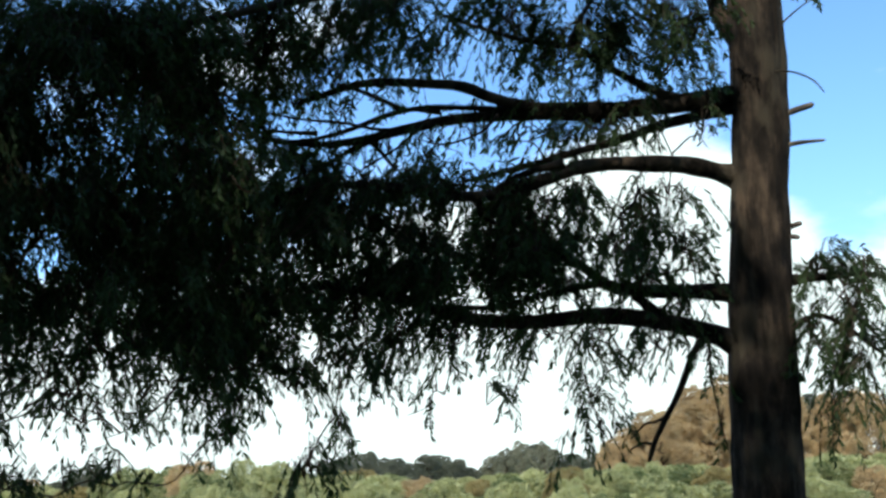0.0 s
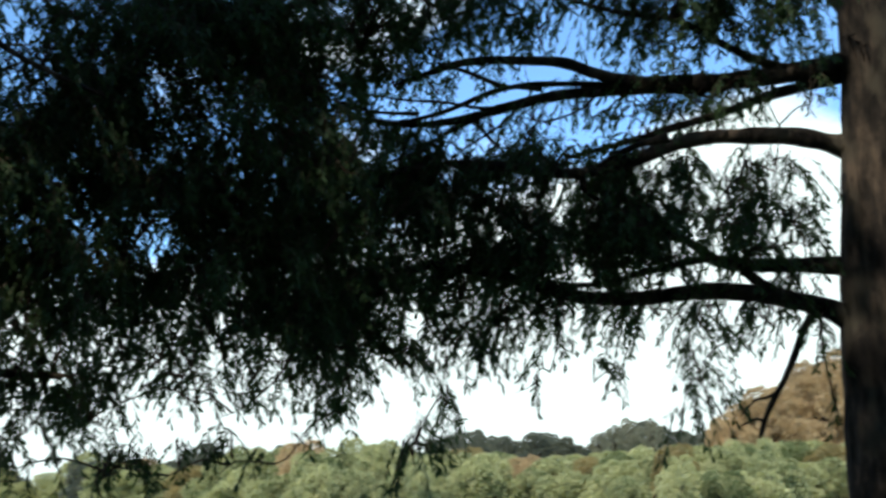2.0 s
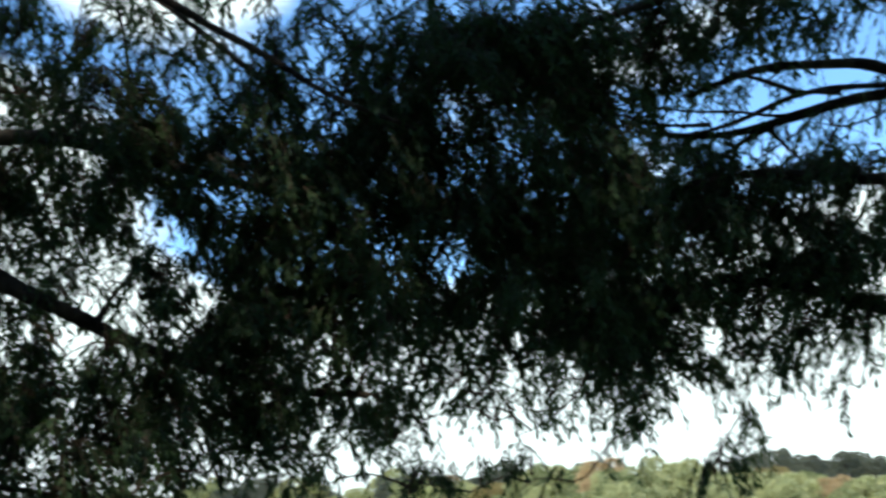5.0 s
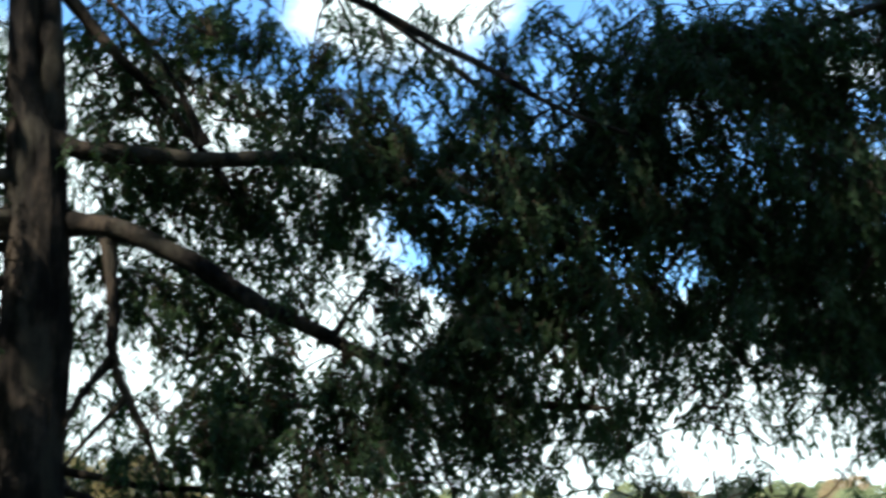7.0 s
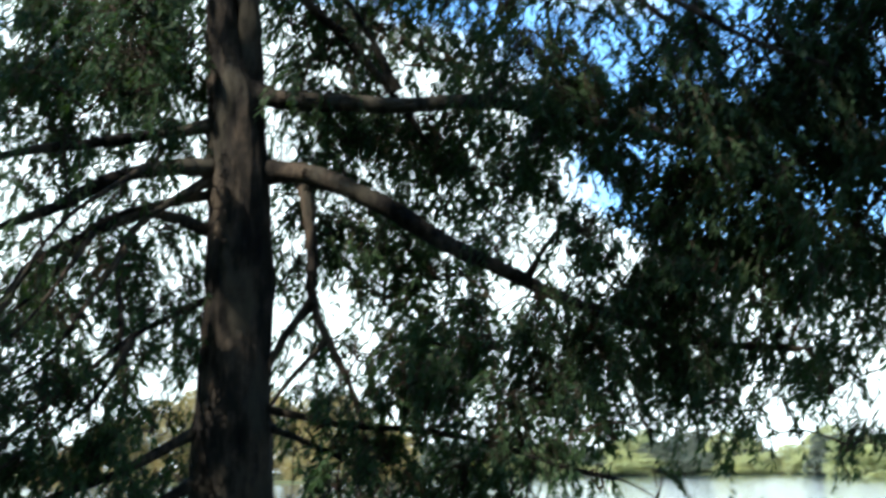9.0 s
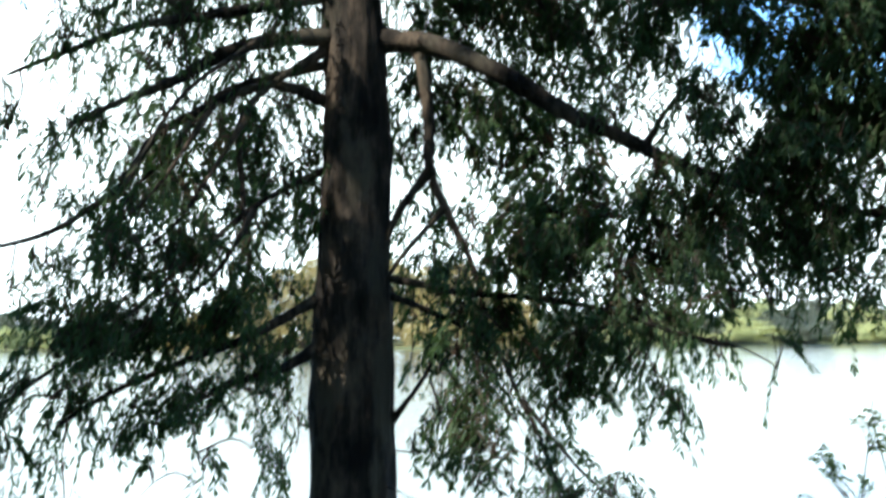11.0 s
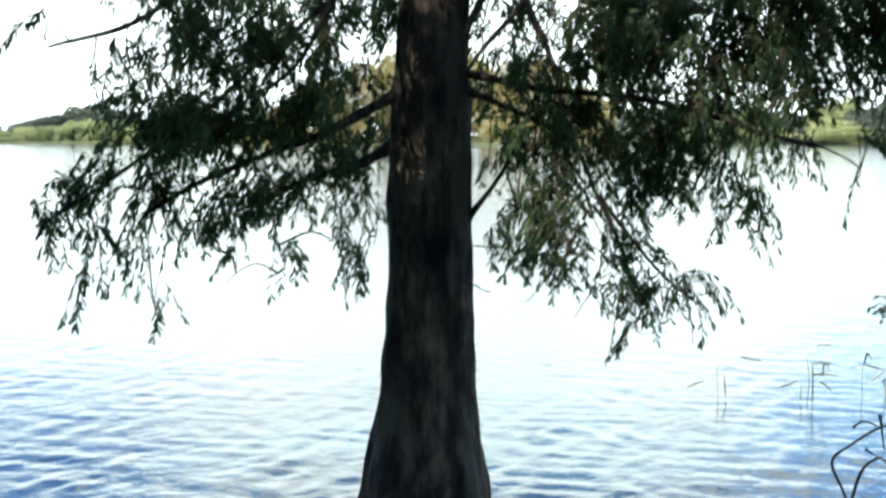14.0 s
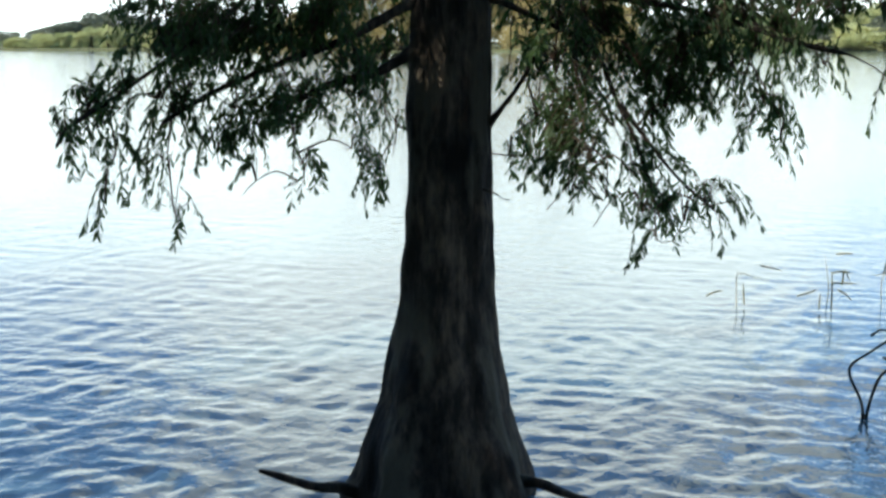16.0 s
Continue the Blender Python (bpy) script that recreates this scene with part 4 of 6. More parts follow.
more_boughs(one, (-2.44, 5.52, 2.65, 0.14, 0.05, 13), (-2.35, 5.93, 3.10, 0.16, 0.06, 8), (-2.19, 5.82, 2.87, 0.12, 0.09, 9), (-2.22, 5.88, 2.74, 0.09, 0.07, 8))
more_boughs(one, (-2.09, 5.77, 3.19, 0.15, 0.08, 12), (-1.99, 5.80, 2.99, 0.12, 0.08, 13), (-2.12, 5.77, 2.71, 0.12, 0.07, 8), (-2.05, 6.06, 3.17, 0.16, 0.08, 11))
more_boughs(one, (-1.84, 6.22, 3.09, 0.14, 0.06, 10), (-1.68, 5.98, 3.07, 0.14, 0.06, 8), (-1.34, 6.33, 2.98, 0.16, 0.06, 9), (-1.04, 6.10, 3.01, 0.09, 0.08, 14))
more_boughs(one, (-2.88, 5.65, 3.30, 0.09, 0.06, 8), (-2.58, 5.68, 3.27, 0.11, 0.07, 13), (-2.49, 5.97, 3.26, 0.16, 0.08, 19), (-4.31, 5.28, 3.48, 0.17, 0.08, 8))
more_boughs(one, (-4.00, 5.47, 3.42, 0.17, 0.06, 8), (-4.04, 5.40, 3.16, 0.11, 0.07, 8), (-3.63, 5.29, 3.48, 0.15, 0.09, 8), (-3.77, 5.40, 3.18, 0.12, 0.08, 8))
more_boughs(one, (-3.84, 5.44, 3.03, 0.15, 0.08, 8), (-3.48, 5.43, 3.25, 0.12, 0.06, 8), (-3.29, 5.49, 3.34, 0.14, 0.06, 8), (-3.21, 5.59, 3.20, 0.15, 0.09, 8))
more_boughs(one, (-2.94, 5.59, 3.28, 0.11, 0.09, 8), (-2.91, 5.46, 3.20, 0.10, 0.08, 8), (-2.96, 5.43, 2.92, 0.14, 0.08, 8), (-2.92, 5.45, 2.78, 0.12, 0.07, 8))
more_boughs(one, (-2.72, 5.58, 3.31, 0.15, 0.09, 8), (-2.74, 5.59, 3.19, 0.10, 0.06, 8), (-2.68, 5.64, 2.93, 0.09, 0.09, 8), (-2.81, 5.84, 2.75, 0.12, 0.06, 8))
more_boughs(one, (-2.85, 5.87, 2.55, 0.16, 0.08, 8), (-2.61, 5.92, 3.07, 0.12, 0.08, 8), (-2.60, 5.91, 2.87, 0.14, 0.07, 8), (-2.74, 5.88, 2.83, 0.12, 0.09, 8))
more_boughs(one, (-2.59, 5.79, 2.48, 0.10, 0.08, 8), (-4.19, 5.24, 3.28, 0.13, 0.07, 8), (-4.17, 5.50, 3.22, 0.15, 0.06, 9), (-4.06, 5.54, 3.04, 0.10, 0.09, 9))
one = limb(left_tree, [(-3.45, 5.27, 3.32), (-3.37, 5.32, 3.47), (-3.28, 5.38, 3.61)], 0.018, 0.006)
more_boughs(one, (-2.92, 5.53, 3.58, 0.22, 0.15, 60), (-3.54, 5.27, 3.61, 0.20, 0.15, 39), (-3.37, 5.43, 3.80, 0.11, 0.06, 22), (-3.14, 5.22, 3.51, 0.10, 0.06, 8))
more_boughs(one, (-3.35, 5.51, 3.46, 0.12, 0.06, 28), (-3.09, 5.31, 3.49, 0.11, 0.07, 26), (-3.09, 5.75, 3.64, 0.11, 0.07, 21), (-3.60, 5.53, 3.51, 0.15, 0.07, 8))
one = limb(left_tree, [(-3.42, 5.29, 3.30), (-3.36, 5.33, 3.16), (-3.28, 5.38, 2.97)], 0.018, 0.008)
more_boughs(one, (-3.27, 5.44, 2.98, 0.30, 0.18, 64), (-3.55, 5.27, 2.74, 0.30, 0.13, 40), (-3.45, 5.21, 3.00, 0.30, 0.17, 74), (-3.18, 5.38, 2.88, 0.27, 0.20, 78))
more_boughs(one, (-3.23, 5.35, 2.70, 0.22, 0.15, 31), (-3.41, 5.24, 2.73, 0.20, 0.12, 19), (-3.55, 5.10, 2.96, 0.10, 0.09, 8), (-3.44, 5.49, 3.03, 0.10, 0.09, 8))
more_boughs(one, (-3.39, 5.25, 2.79, 0.11, 0.08, 12), (-3.15, 5.49, 3.01, 0.11, 0.08, 12), (-3.16, 5.69, 2.89, 0.15, 0.09, 8), (-3.34, 5.40, 2.90, 0.13, 0.06, 8))
more_boughs(one, (-3.45, 5.42, 2.73, 0.14, 0.09, 8), (-3.50, 5.44, 2.58, 0.15, 0.06, 8), (-3.24, 5.70, 2.96, 0.16, 0.09, 8), (-3.34, 5.56, 2.81, 0.16, 0.09, 8))
more_boughs(one, (-3.26, 5.53, 2.59, 0.12, 0.07, 8), (-3.29, 5.19, 2.80, 0.09, 0.06, 8), (-3.38, 5.18, 2.74, 0.10, 0.07, 12))
one = limb(left_tree, [(-4.49, 4.77, 3.92), (-4.43, 4.76, 3.75), (-4.42, 4.77, 3.49), (-4.42, 4.77, 3.26), (-4.34, 4.84, 3.00), (-4.21, 4.89, 2.69), (-4.12, 4.89, 2.36)], 0.04, 0.007)
more_boughs(one, (-4.53, 5.29, 3.79, 0.22, 0.16, 20), (-4.59, 5.07, 3.89, 0.15, 0.15, 16), (-4.32, 5.51, 3.57, 0.19, 0.14, 18))
more_boughs(one, (-4.71, 5.02, 3.67, 0.12, 0.15, 14), (-4.45, 5.29, 3.49, 0.18, 0.15, 18), (-4.18, 5.49, 3.58, 0.18, 0.15, 18), (-4.40, 5.17, 3.63, 0.24, 0.15, 26))
more_boughs(one, (-4.63, 4.95, 3.68, 0.15, 0.15, 16), (-4.36, 5.27, 3.28, 0.24, 0.15, 24))
more_boughs(one, (-4.49, 5.05, 3.62, 0.16, 0.16, 13), (-3.99, 5.04, 2.78, 0.23, 0.15, 60), (-4.71, 5.11, 1.95, 0.14, 0.11, 9), (-4.31, 5.29, 3.09, 0.16, 0.19, 21))
more_boughs(one, (-4.43, 5.35, 3.46, 0.16, 0.19, 15), (-4.57, 5.14, 3.37, 0.11, 0.14, 8), (-4.85, 5.04, 3.42, 0.11, 0.22, 13), (-4.67, 5.05, 3.67, 0.10, 0.08, 11))
more_boughs(one, (-4.67, 4.92, 3.48, 0.16, 0.10, 15), (-4.55, 5.23, 3.70, 0.13, 0.08, 15), (-4.59, 5.33, 3.48, 0.15, 0.08, 14), (-4.39, 5.42, 3.28, 0.15, 0.08, 12))
more_boughs(one, (-4.06, 5.09, 2.91, 0.13, 0.07, 8), (-4.60, 4.94, 3.64, 0.11, 0.10, 8), (-4.77, 4.96, 3.43, 0.13, 0.08, 8), (-4.74, 5.01, 3.22, 0.11, 0.10, 8))
more_boughs(one, (-4.75, 4.95, 3.03, 0.14, 0.09, 8), (-4.75, 5.14, 2.74, 0.13, 0.07, 8), (-4.61, 5.24, 3.57, 0.11, 0.09, 8), (-4.62, 5.31, 3.37, 0.13, 0.08, 8))
more_boughs(one, (-4.43, 5.21, 3.01, 0.17, 0.10, 13), (-4.07, 4.70, 2.83, 0.10, 0.08, 8), (-4.36, 5.30, 3.32, 0.15, 0.06, 8), (-4.40, 5.34, 3.02, 0.17, 0.10, 8))
more_boughs(one, (-4.24, 5.59, 3.03, 0.14, 0.09, 8), (-4.76, 5.13, 3.00, 0.10, 0.09, 19), (-4.79, 5.10, 2.81, 0.12, 0.10, 16), (-4.28, 5.02, 2.93, 0.11, 0.09, 17))
more_boughs(one, (-4.27, 5.04, 2.79, 0.12, 0.08, 8), (-4.34, 4.94, 2.35, 0.10, 0.09, 9), (-4.14, 5.14, 2.91, 0.09, 0.09, 16), (-4.14, 5.13, 2.74, 0.12, 0.06, 14))
more_boughs(one, (-4.04, 5.11, 2.53, 0.10, 0.09, 21), (-4.10, 5.09, 2.24, 0.10, 0.06, 14), (-4.00, 5.21, 2.67, 0.13, 0.06, 19), (-4.30, 4.95, 1.95, 0.12, 0.09, 11))
more_boughs(one, (-4.77, 5.08, 3.45, 0.12, 0.08, 8), (-4.84, 5.07, 3.28, 0.15, 0.07, 8), (-4.82, 5.02, 3.02, 0.11, 0.06, 8), (-4.52, 5.14, 3.59, 0.10, 0.09, 12))
more_boughs(one, (-4.40, 5.14, 3.33, 0.13, 0.09, 8), (-4.03, 4.80, 2.93, 0.12, 0.06, 8), (-4.29, 5.42, 3.08, 0.16, 0.09, 8))
one = limb(left_tree, [(-4.41, 4.77, 3.25), (-4.50, 4.69, 3.11), (-4.55, 4.64, 2.99), (-4.59, 4.60, 2.84)], 0.021, 0.017)
one = limb(left_tree, [(-4.36, 4.82, 3.06), (-4.46, 4.73, 2.91), (-4.54, 4.65, 2.77), (-4.60, 4.59, 2.64)], 0.014, 0.01)
one = limb(left_tree, [(-4.75, 4.58, 5.29), (-4.51, 4.82, 4.88), (-4.34, 4.98, 4.64), (-4.18, 5.11, 4.39), (-4.01, 5.24, 4.08)], 0.036, 0.012)
more_boughs(one, (-4.45, 5.22, 4.07, 0.30, 0.14, 33), (-4.27, 5.47, 3.94, 0.19, 0.14, 28), (-4.27, 5.58, 3.42, 0.25, 0.17, 44), (-4.40, 5.45, 3.54, 0.17, 0.17, 18))
more_boughs(one, (-4.78, 5.21, 4.66, 0.25, 0.14, 27), (-4.32, 5.42, 4.74, 0.27, 0.14, 30), (-4.05, 5.69, 4.60, 0.25, 0.11, 29), (-4.41, 5.26, 4.29, 0.22, 0.11, 26))
more_boughs(one, (-5.10, 4.52, 4.59, 0.16, 0.13, 36), (-5.18, 4.46, 4.75, 0.16, 0.16, 44), (-4.85, 4.97, 4.87, 0.25, 0.19, 77), (-4.49, 5.24, 4.81, 0.27, 0.19, 85))
more_boughs(one, (-4.71, 5.28, 4.37, 0.28, 0.14, 51), (-4.19, 5.46, 4.24, 0.27, 0.14, 61), (-4.50, 5.43, 3.83, 0.19, 0.14, 28), (-5.04, 4.76, 4.53, 0.19, 0.16, 34))
more_boughs(one, (-4.74, 4.95, 4.75, 0.12, 0.09, 16), (-4.80, 4.88, 4.50, 0.15, 0.06, 13), (-4.66, 5.32, 4.72, 0.15, 0.10, 20), (-4.52, 5.19, 4.53, 0.15, 0.07, 12))
more_boughs(one, (-4.32, 5.29, 4.71, 0.13, 0.09, 8), (-4.49, 5.37, 4.53, 0.18, 0.07, 13), (-4.10, 5.48, 4.62, 0.13, 0.09, 8), (-4.11, 5.58, 4.52, 0.14, 0.06, 8))
more_boughs(one, (-4.69, 5.09, 4.27, 0.14, 0.07, 12), (-4.73, 5.21, 4.06, 0.15, 0.08, 16), (-4.67, 5.24, 4.26, 0.11, 0.09, 11), (-4.62, 5.26, 3.91, 0.16, 0.09, 18))
more_boughs(one, (-4.29, 5.39, 4.21, 0.11, 0.07, 10), (-4.34, 5.61, 4.06, 0.18, 0.09, 15), (-4.46, 5.46, 3.77, 0.16, 0.09, 10), (-4.32, 5.58, 3.47, 0.13, 0.10, 8))
more_boughs(one, (-4.10, 5.76, 4.34, 0.15, 0.09, 17), (-4.23, 5.60, 3.97, 0.15, 0.08, 8), (-4.11, 5.54, 3.72, 0.12, 0.08, 14), (-4.07, 5.66, 3.61, 0.17, 0.09, 12))
more_boughs(one, (-5.16, 4.66, 4.44, 0.10, 0.07, 22), (-5.29, 4.39, 4.62, 0.15, 0.06, 34), (-5.07, 4.55, 4.66, 0.12, 0.07, 27), (-4.45, 5.34, 4.33, 0.10, 0.08, 8))
more_boughs(one, (-4.58, 5.17, 4.04, 0.12, 0.10, 8), (-4.61, 5.29, 3.85, 0.10, 0.10, 8), (-4.36, 5.49, 4.18, 0.13, 0.07, 11), (-4.35, 5.54, 4.08, 0.14, 0.10, 13))
more_boughs(one, (-4.29, 5.52, 3.75, 0.14, 0.07, 15), (-4.02, 5.63, 4.14, 0.12, 0.07, 8), (-4.20, 5.71, 4.03, 0.15, 0.07, 13), (-4.16, 5.69, 3.70, 0.14, 0.07, 11))
more_boughs(one, (-4.30, 5.37, 3.53, 0.14, 0.10, 11), (-4.16, 5.68, 3.54, 0.16, 0.10, 15))
one = limb(left_tree, [(-4.68, 4.66, 2.64), (-4.33, 4.71, 2.52), (-4.06, 4.82, 2.38), (-3.89, 4.83, 2.11), (-3.73, 4.83, 1.85), (-3.66, 4.88, 1.58)], 0.017, 0.005)
more_boughs(one, (-4.34, 4.69, 2.01, 0.17, 0.13, 20), (-4.08, 4.77, 1.86, 0.17, 0.12, 22), (-4.11, 4.73, 1.69, 0.12, 0.08, 14), (-3.86, 4.94, 1.78, 0.17, 0.11, 20))
more_boughs(one, (-3.76, 4.86, 1.60, 0.12, 0.08, 14), (-3.53, 5.04, 1.64, 0.12, 0.05, 12), (-4.02, 4.96, 1.99, 0.17, 0.11, 22), (-3.81, 5.13, 2.11, 0.20, 0.09, 22))
more_boughs(one, (-3.94, 4.84, 2.43, 0.25, 0.15, 35), (-4.16, 4.68, 2.30, 0.17, 0.12, 22), (-4.00, 4.74, 2.05, 0.17, 0.11, 18), (-3.93, 4.75, 1.84, 0.15, 0.10, 14))
more_boughs(one, (-4.05, 4.64, 1.71, 0.10, 0.10, 8), (-3.88, 4.77, 1.65, 0.12, 0.08, 9), (-3.72, 4.89, 1.68, 0.08, 0.12, 10), (-3.70, 4.91, 1.47, 0.03, 0.05, 8))
more_boughs(one, (-4.20, 4.77, 2.48, 0.16, 0.08, 25), (-4.75, 5.07, 2.18, 0.15, 0.10, 17), (-4.23, 4.68, 1.99, 0.14, 0.09, 10), (-3.93, 4.59, 2.20, 0.15, 0.07, 13))
more_boughs(one, (-3.81, 4.93, 2.24, 0.12, 0.07, 8))
one = limb(left_tree, [(-3.89, 4.83, 2.11), (-3.68, 4.99, 1.79), (-3.51, 5.11, 1.60)], 0.01, 0.006)
more_boughs(one, (-3.74, 4.94, 2.11, 0.15, 0.10, 14), (-3.79, 4.91, 1.92, 0.11, 0.10, 9), (-3.64, 5.02, 1.55, 0.07, 0.06, 8), (-3.52, 5.10, 1.62, 0.05, 0.05, 8))
more_boughs(one, (-3.53, 5.10, 2.08, 0.06, 0.06, 8), (-3.85, 5.03, 2.04, 0.09, 0.09, 15))
one = limb(left_tree, [(-4.68, 4.66, 2.72), (-4.25, 4.78, 2.63), (-3.70, 4.97, 2.57), (-3.21, 5.07, 2.43), (-2.90, 5.14, 2.35)], 0.018, 0.01)
more_boughs(one, (-3.39, 5.31, 2.12, 0.10, 0.11, 12), (-3.58, 5.30, 2.29, 0.17, 0.10, 18), (-3.84, 5.25, 2.37, 0.23, 0.11, 26), (-4.10, 5.04, 2.29, 0.23, 0.11, 26))
more_boughs(one, (-4.42, 4.90, 2.31, 0.17, 0.12, 20))
more_boughs(one, (-2.84, 5.37, 2.53, 0.14, 0.07, 8), (-4.23, 4.67, 2.63, 0.20, 0.10, 27), (-3.99, 4.81, 2.68, 0.20, 0.15, 29), (-3.70, 4.97, 2.70, 0.29, 0.15, 44))
more_boughs(one, (-3.41, 5.11, 2.51, 0.27, 0.15, 40), (-3.24, 5.18, 2.41, 0.17, 0.10, 17), (-3.64, 4.98, 2.33, 0.27, 0.12, 33), (-3.38, 5.11, 2.27, 0.17, 0.08, 10))
more_boughs(one, (-3.75, 4.95, 2.92, 0.24, 0.15, 47), (-3.00, 5.31, 2.56, 0.17, 0.10, 12), (-2.82, 5.35, 2.25, 0.04, 0.10, 8), (-3.26, 5.16, 2.12, 0.12, 0.07, 8))
more_boughs(one, (-3.33, 5.13, 2.04, 0.05, 0.06, 8), (-3.04, 5.25, 2.29, 0.12, 0.06, 8), (-3.22, 5.17, 1.96, 0.01, 0.05, 8), (-3.82, 4.80, 2.82, 0.12, 0.06, 8))
more_boughs(one, (-3.64, 4.95, 2.76, 0.12, 0.07, 8), (-3.43, 5.08, 2.69, 0.14, 0.07, 13), (-3.05, 5.05, 2.64, 0.10, 0.08, 12), (-3.79, 4.75, 2.78, 0.10, 0.07, 8))
more_boughs(one, (-3.64, 4.94, 2.77, 0.11, 0.07, 8), (-3.80, 5.19, 2.57, 0.14, 0.08, 8), (-3.56, 5.17, 2.68, 0.10, 0.07, 8), (-3.54, 5.00, 2.59, 0.14, 0.07, 8))
more_boughs(one, (-2.90, 5.23, 2.60, 0.13, 0.08, 8), (-4.78, 5.08, 2.56, 0.16, 0.08, 16), (-4.81, 5.05, 2.35, 0.10, 0.08, 10), (-3.66, 4.83, 2.84, 0.12, 0.07, 19))
more_boughs(one, (-3.68, 4.77, 2.56, 0.13, 0.05, 11), (-3.68, 4.97, 2.31, 0.11, 0.07, 19), (-3.59, 5.08, 2.83, 0.10, 0.08, 18), (-3.43, 4.97, 2.71, 0.12, 0.06, 14))
more_boughs(one, (-3.46, 4.95, 2.47, 0.10, 0.08, 18), (-3.48, 5.01, 2.27, 0.12, 0.07, 8), (-3.42, 5.23, 2.48, 0.12, 0.06, 15), (-3.46, 5.37, 2.38, 0.16, 0.08, 16))
one = limb(left_tree, [(-4.64, 4.70, 1.97), (-4.44, 4.74, 2.21), (-4.29, 4.75, 2.43)], 0.014, 0.005)
one = limb(left_tree, [(-4.76, 4.57, 5.35), (-4.13, 4.88, 5.41), (-3.38, 5.08, 5.08), (-2.70, 5.25, 4.63), (-2.25, 5.35, 4.31), (-1.87, 5.49, 4.11)], 0.03, 0.008)
more_boughs(one, (-1.64, 5.77, 4.54, 0.26, 0.21, 75), (-1.26, 5.87, 4.55, 0.28, 0.21, 82), (-1.96, 5.67, 4.20, 0.26, 0.14, 84), (-1.42, 5.83, 4.02, 0.35, 0.14, 68))
more_boughs(one, (-1.06, 5.90, 3.87, 0.21, 0.19, 55), (-2.29, 5.55, 4.34, 0.24, 0.09, 32), (-2.14, 5.61, 4.20, 0.24, 0.19, 81), (-3.34, 4.94, 4.58, 0.13, 0.09, 28))
more_boughs(one, (-2.34, 5.52, 4.08, 0.14, 0.06, 28), (-2.10, 5.52, 4.04, 0.11, 0.07, 40), (-1.95, 5.53, 4.09, 0.12, 0.07, 8), (-1.74, 5.83, 4.04, 0.15, 0.07, 20))
more_boughs(one, (-1.88, 6.00, 3.97, 0.14, 0.06, 10), (-1.36, 5.73, 3.94, 0.10, 0.08, 18), (-1.49, 5.86, 3.84, 0.13, 0.06, 12), (-1.27, 5.89, 3.99, 0.09, 0.05, 11))
more_boughs(one, (-1.23, 5.81, 3.86, 0.08, 0.07, 13), (-1.09, 5.87, 3.99, 0.11, 0.08, 8), (-0.91, 5.77, 3.79, 0.13, 0.08, 12), (-1.00, 5.96, 3.66, 0.09, 0.08, 9))
more_boughs(one, (-1.82, 5.68, 4.48, 0.08, 0.06, 8), (-2.00, 5.91, 4.27, 0.15, 0.06, 12), (-1.61, 5.63, 4.30, 0.13, 0.05, 9), (-1.69, 5.71, 4.12, 0.13, 0.06, 8))
more_boughs(one, (-1.33, 5.71, 4.51, 0.13, 0.07, 8), (-1.50, 5.77, 4.34, 0.11, 0.07, 8), (-1.41, 5.92, 4.07, 0.15, 0.08, 12), (-1.24, 5.80, 4.67, 0.09, 0.09, 13))
more_boughs(one, (-1.23, 6.13, 4.53, 0.14, 0.08, 11), (-1.23, 5.87, 4.35, 0.14, 0.08, 8), (-1.25, 6.12, 4.18, 0.15, 0.06, 9), (-0.92, 6.22, 4.82, 0.11, 0.06, 8))
more_boughs(one, (-1.07, 6.03, 4.53, 0.11, 0.07, 8), (-1.05, 5.89, 4.21, 0.12, 0.08, 12), (-1.02, 5.82, 3.98, 0.11, 0.07, 10))
one = limb(left_tree, [(-4.12, 5.09, 4.37), (-4.20, 4.96, 4.67), (-4.40, 4.78, 5.04), (-4.75, 4.58, 5.45)], 0.022, 0.006)
more_boughs(one, (-4.71, 5.25, 5.26, 0.33, 0.17, 66), (-5.10, 4.87, 5.12, 0.25, 0.17, 55), (-5.71, 4.05, 4.82, 0.30, 0.17, 84), (-5.26, 4.34, 4.83, 0.30, 0.16, 84))
more_boughs(one, (-5.60, 4.23, 4.59, 0.33, 0.14, 76), (-5.66, 4.28, 4.92, 0.28, 0.17, 73), (-5.34, 4.61, 4.84, 0.28, 0.17, 73), (-5.47, 4.38, 4.98, 0.22, 0.14, 49))
more_boughs(one, (-5.14, 4.49, 4.88, 0.16, 0.16, 36), (-4.94, 5.08, 5.11, 0.16, 0.09, 25), (-4.44, 5.14, 5.02, 0.15, 0.07, 18), (-4.44, 5.34, 5.06, 0.15, 0.09, 17))
more_boughs(one, (-5.65, 3.96, 4.75, 0.13, 0.09, 37), (-5.44, 4.27, 4.77, 0.11, 0.08, 12))
one = limb(left_tree, [(-2.52, 5.67, 4.36), (-2.91, 5.59, 4.71), (-3.27, 5.50, 5.04), (-3.62, 5.40, 5.37), (-4.03, 5.23, 5.73)], 0.018, 0.006)
more_boughs(one, (-2.82, 5.56, 4.35, 0.29, 0.10, 44), (-4.33, 5.53, 5.11, 0.36, 0.19, 83), (-3.10, 5.56, 4.64, 0.25, 0.10, 20), (-2.72, 5.72, 4.68, 0.27, 0.10, 22))
more_boughs(one, (-2.37, 5.88, 4.79, 0.17, 0.15, 26), (-3.21, 5.52, 4.93, 0.15, 0.10, 8), (-2.78, 5.73, 4.98, 0.15, 0.10, 8), (-4.13, 5.53, 4.93, 0.27, 0.16, 61))
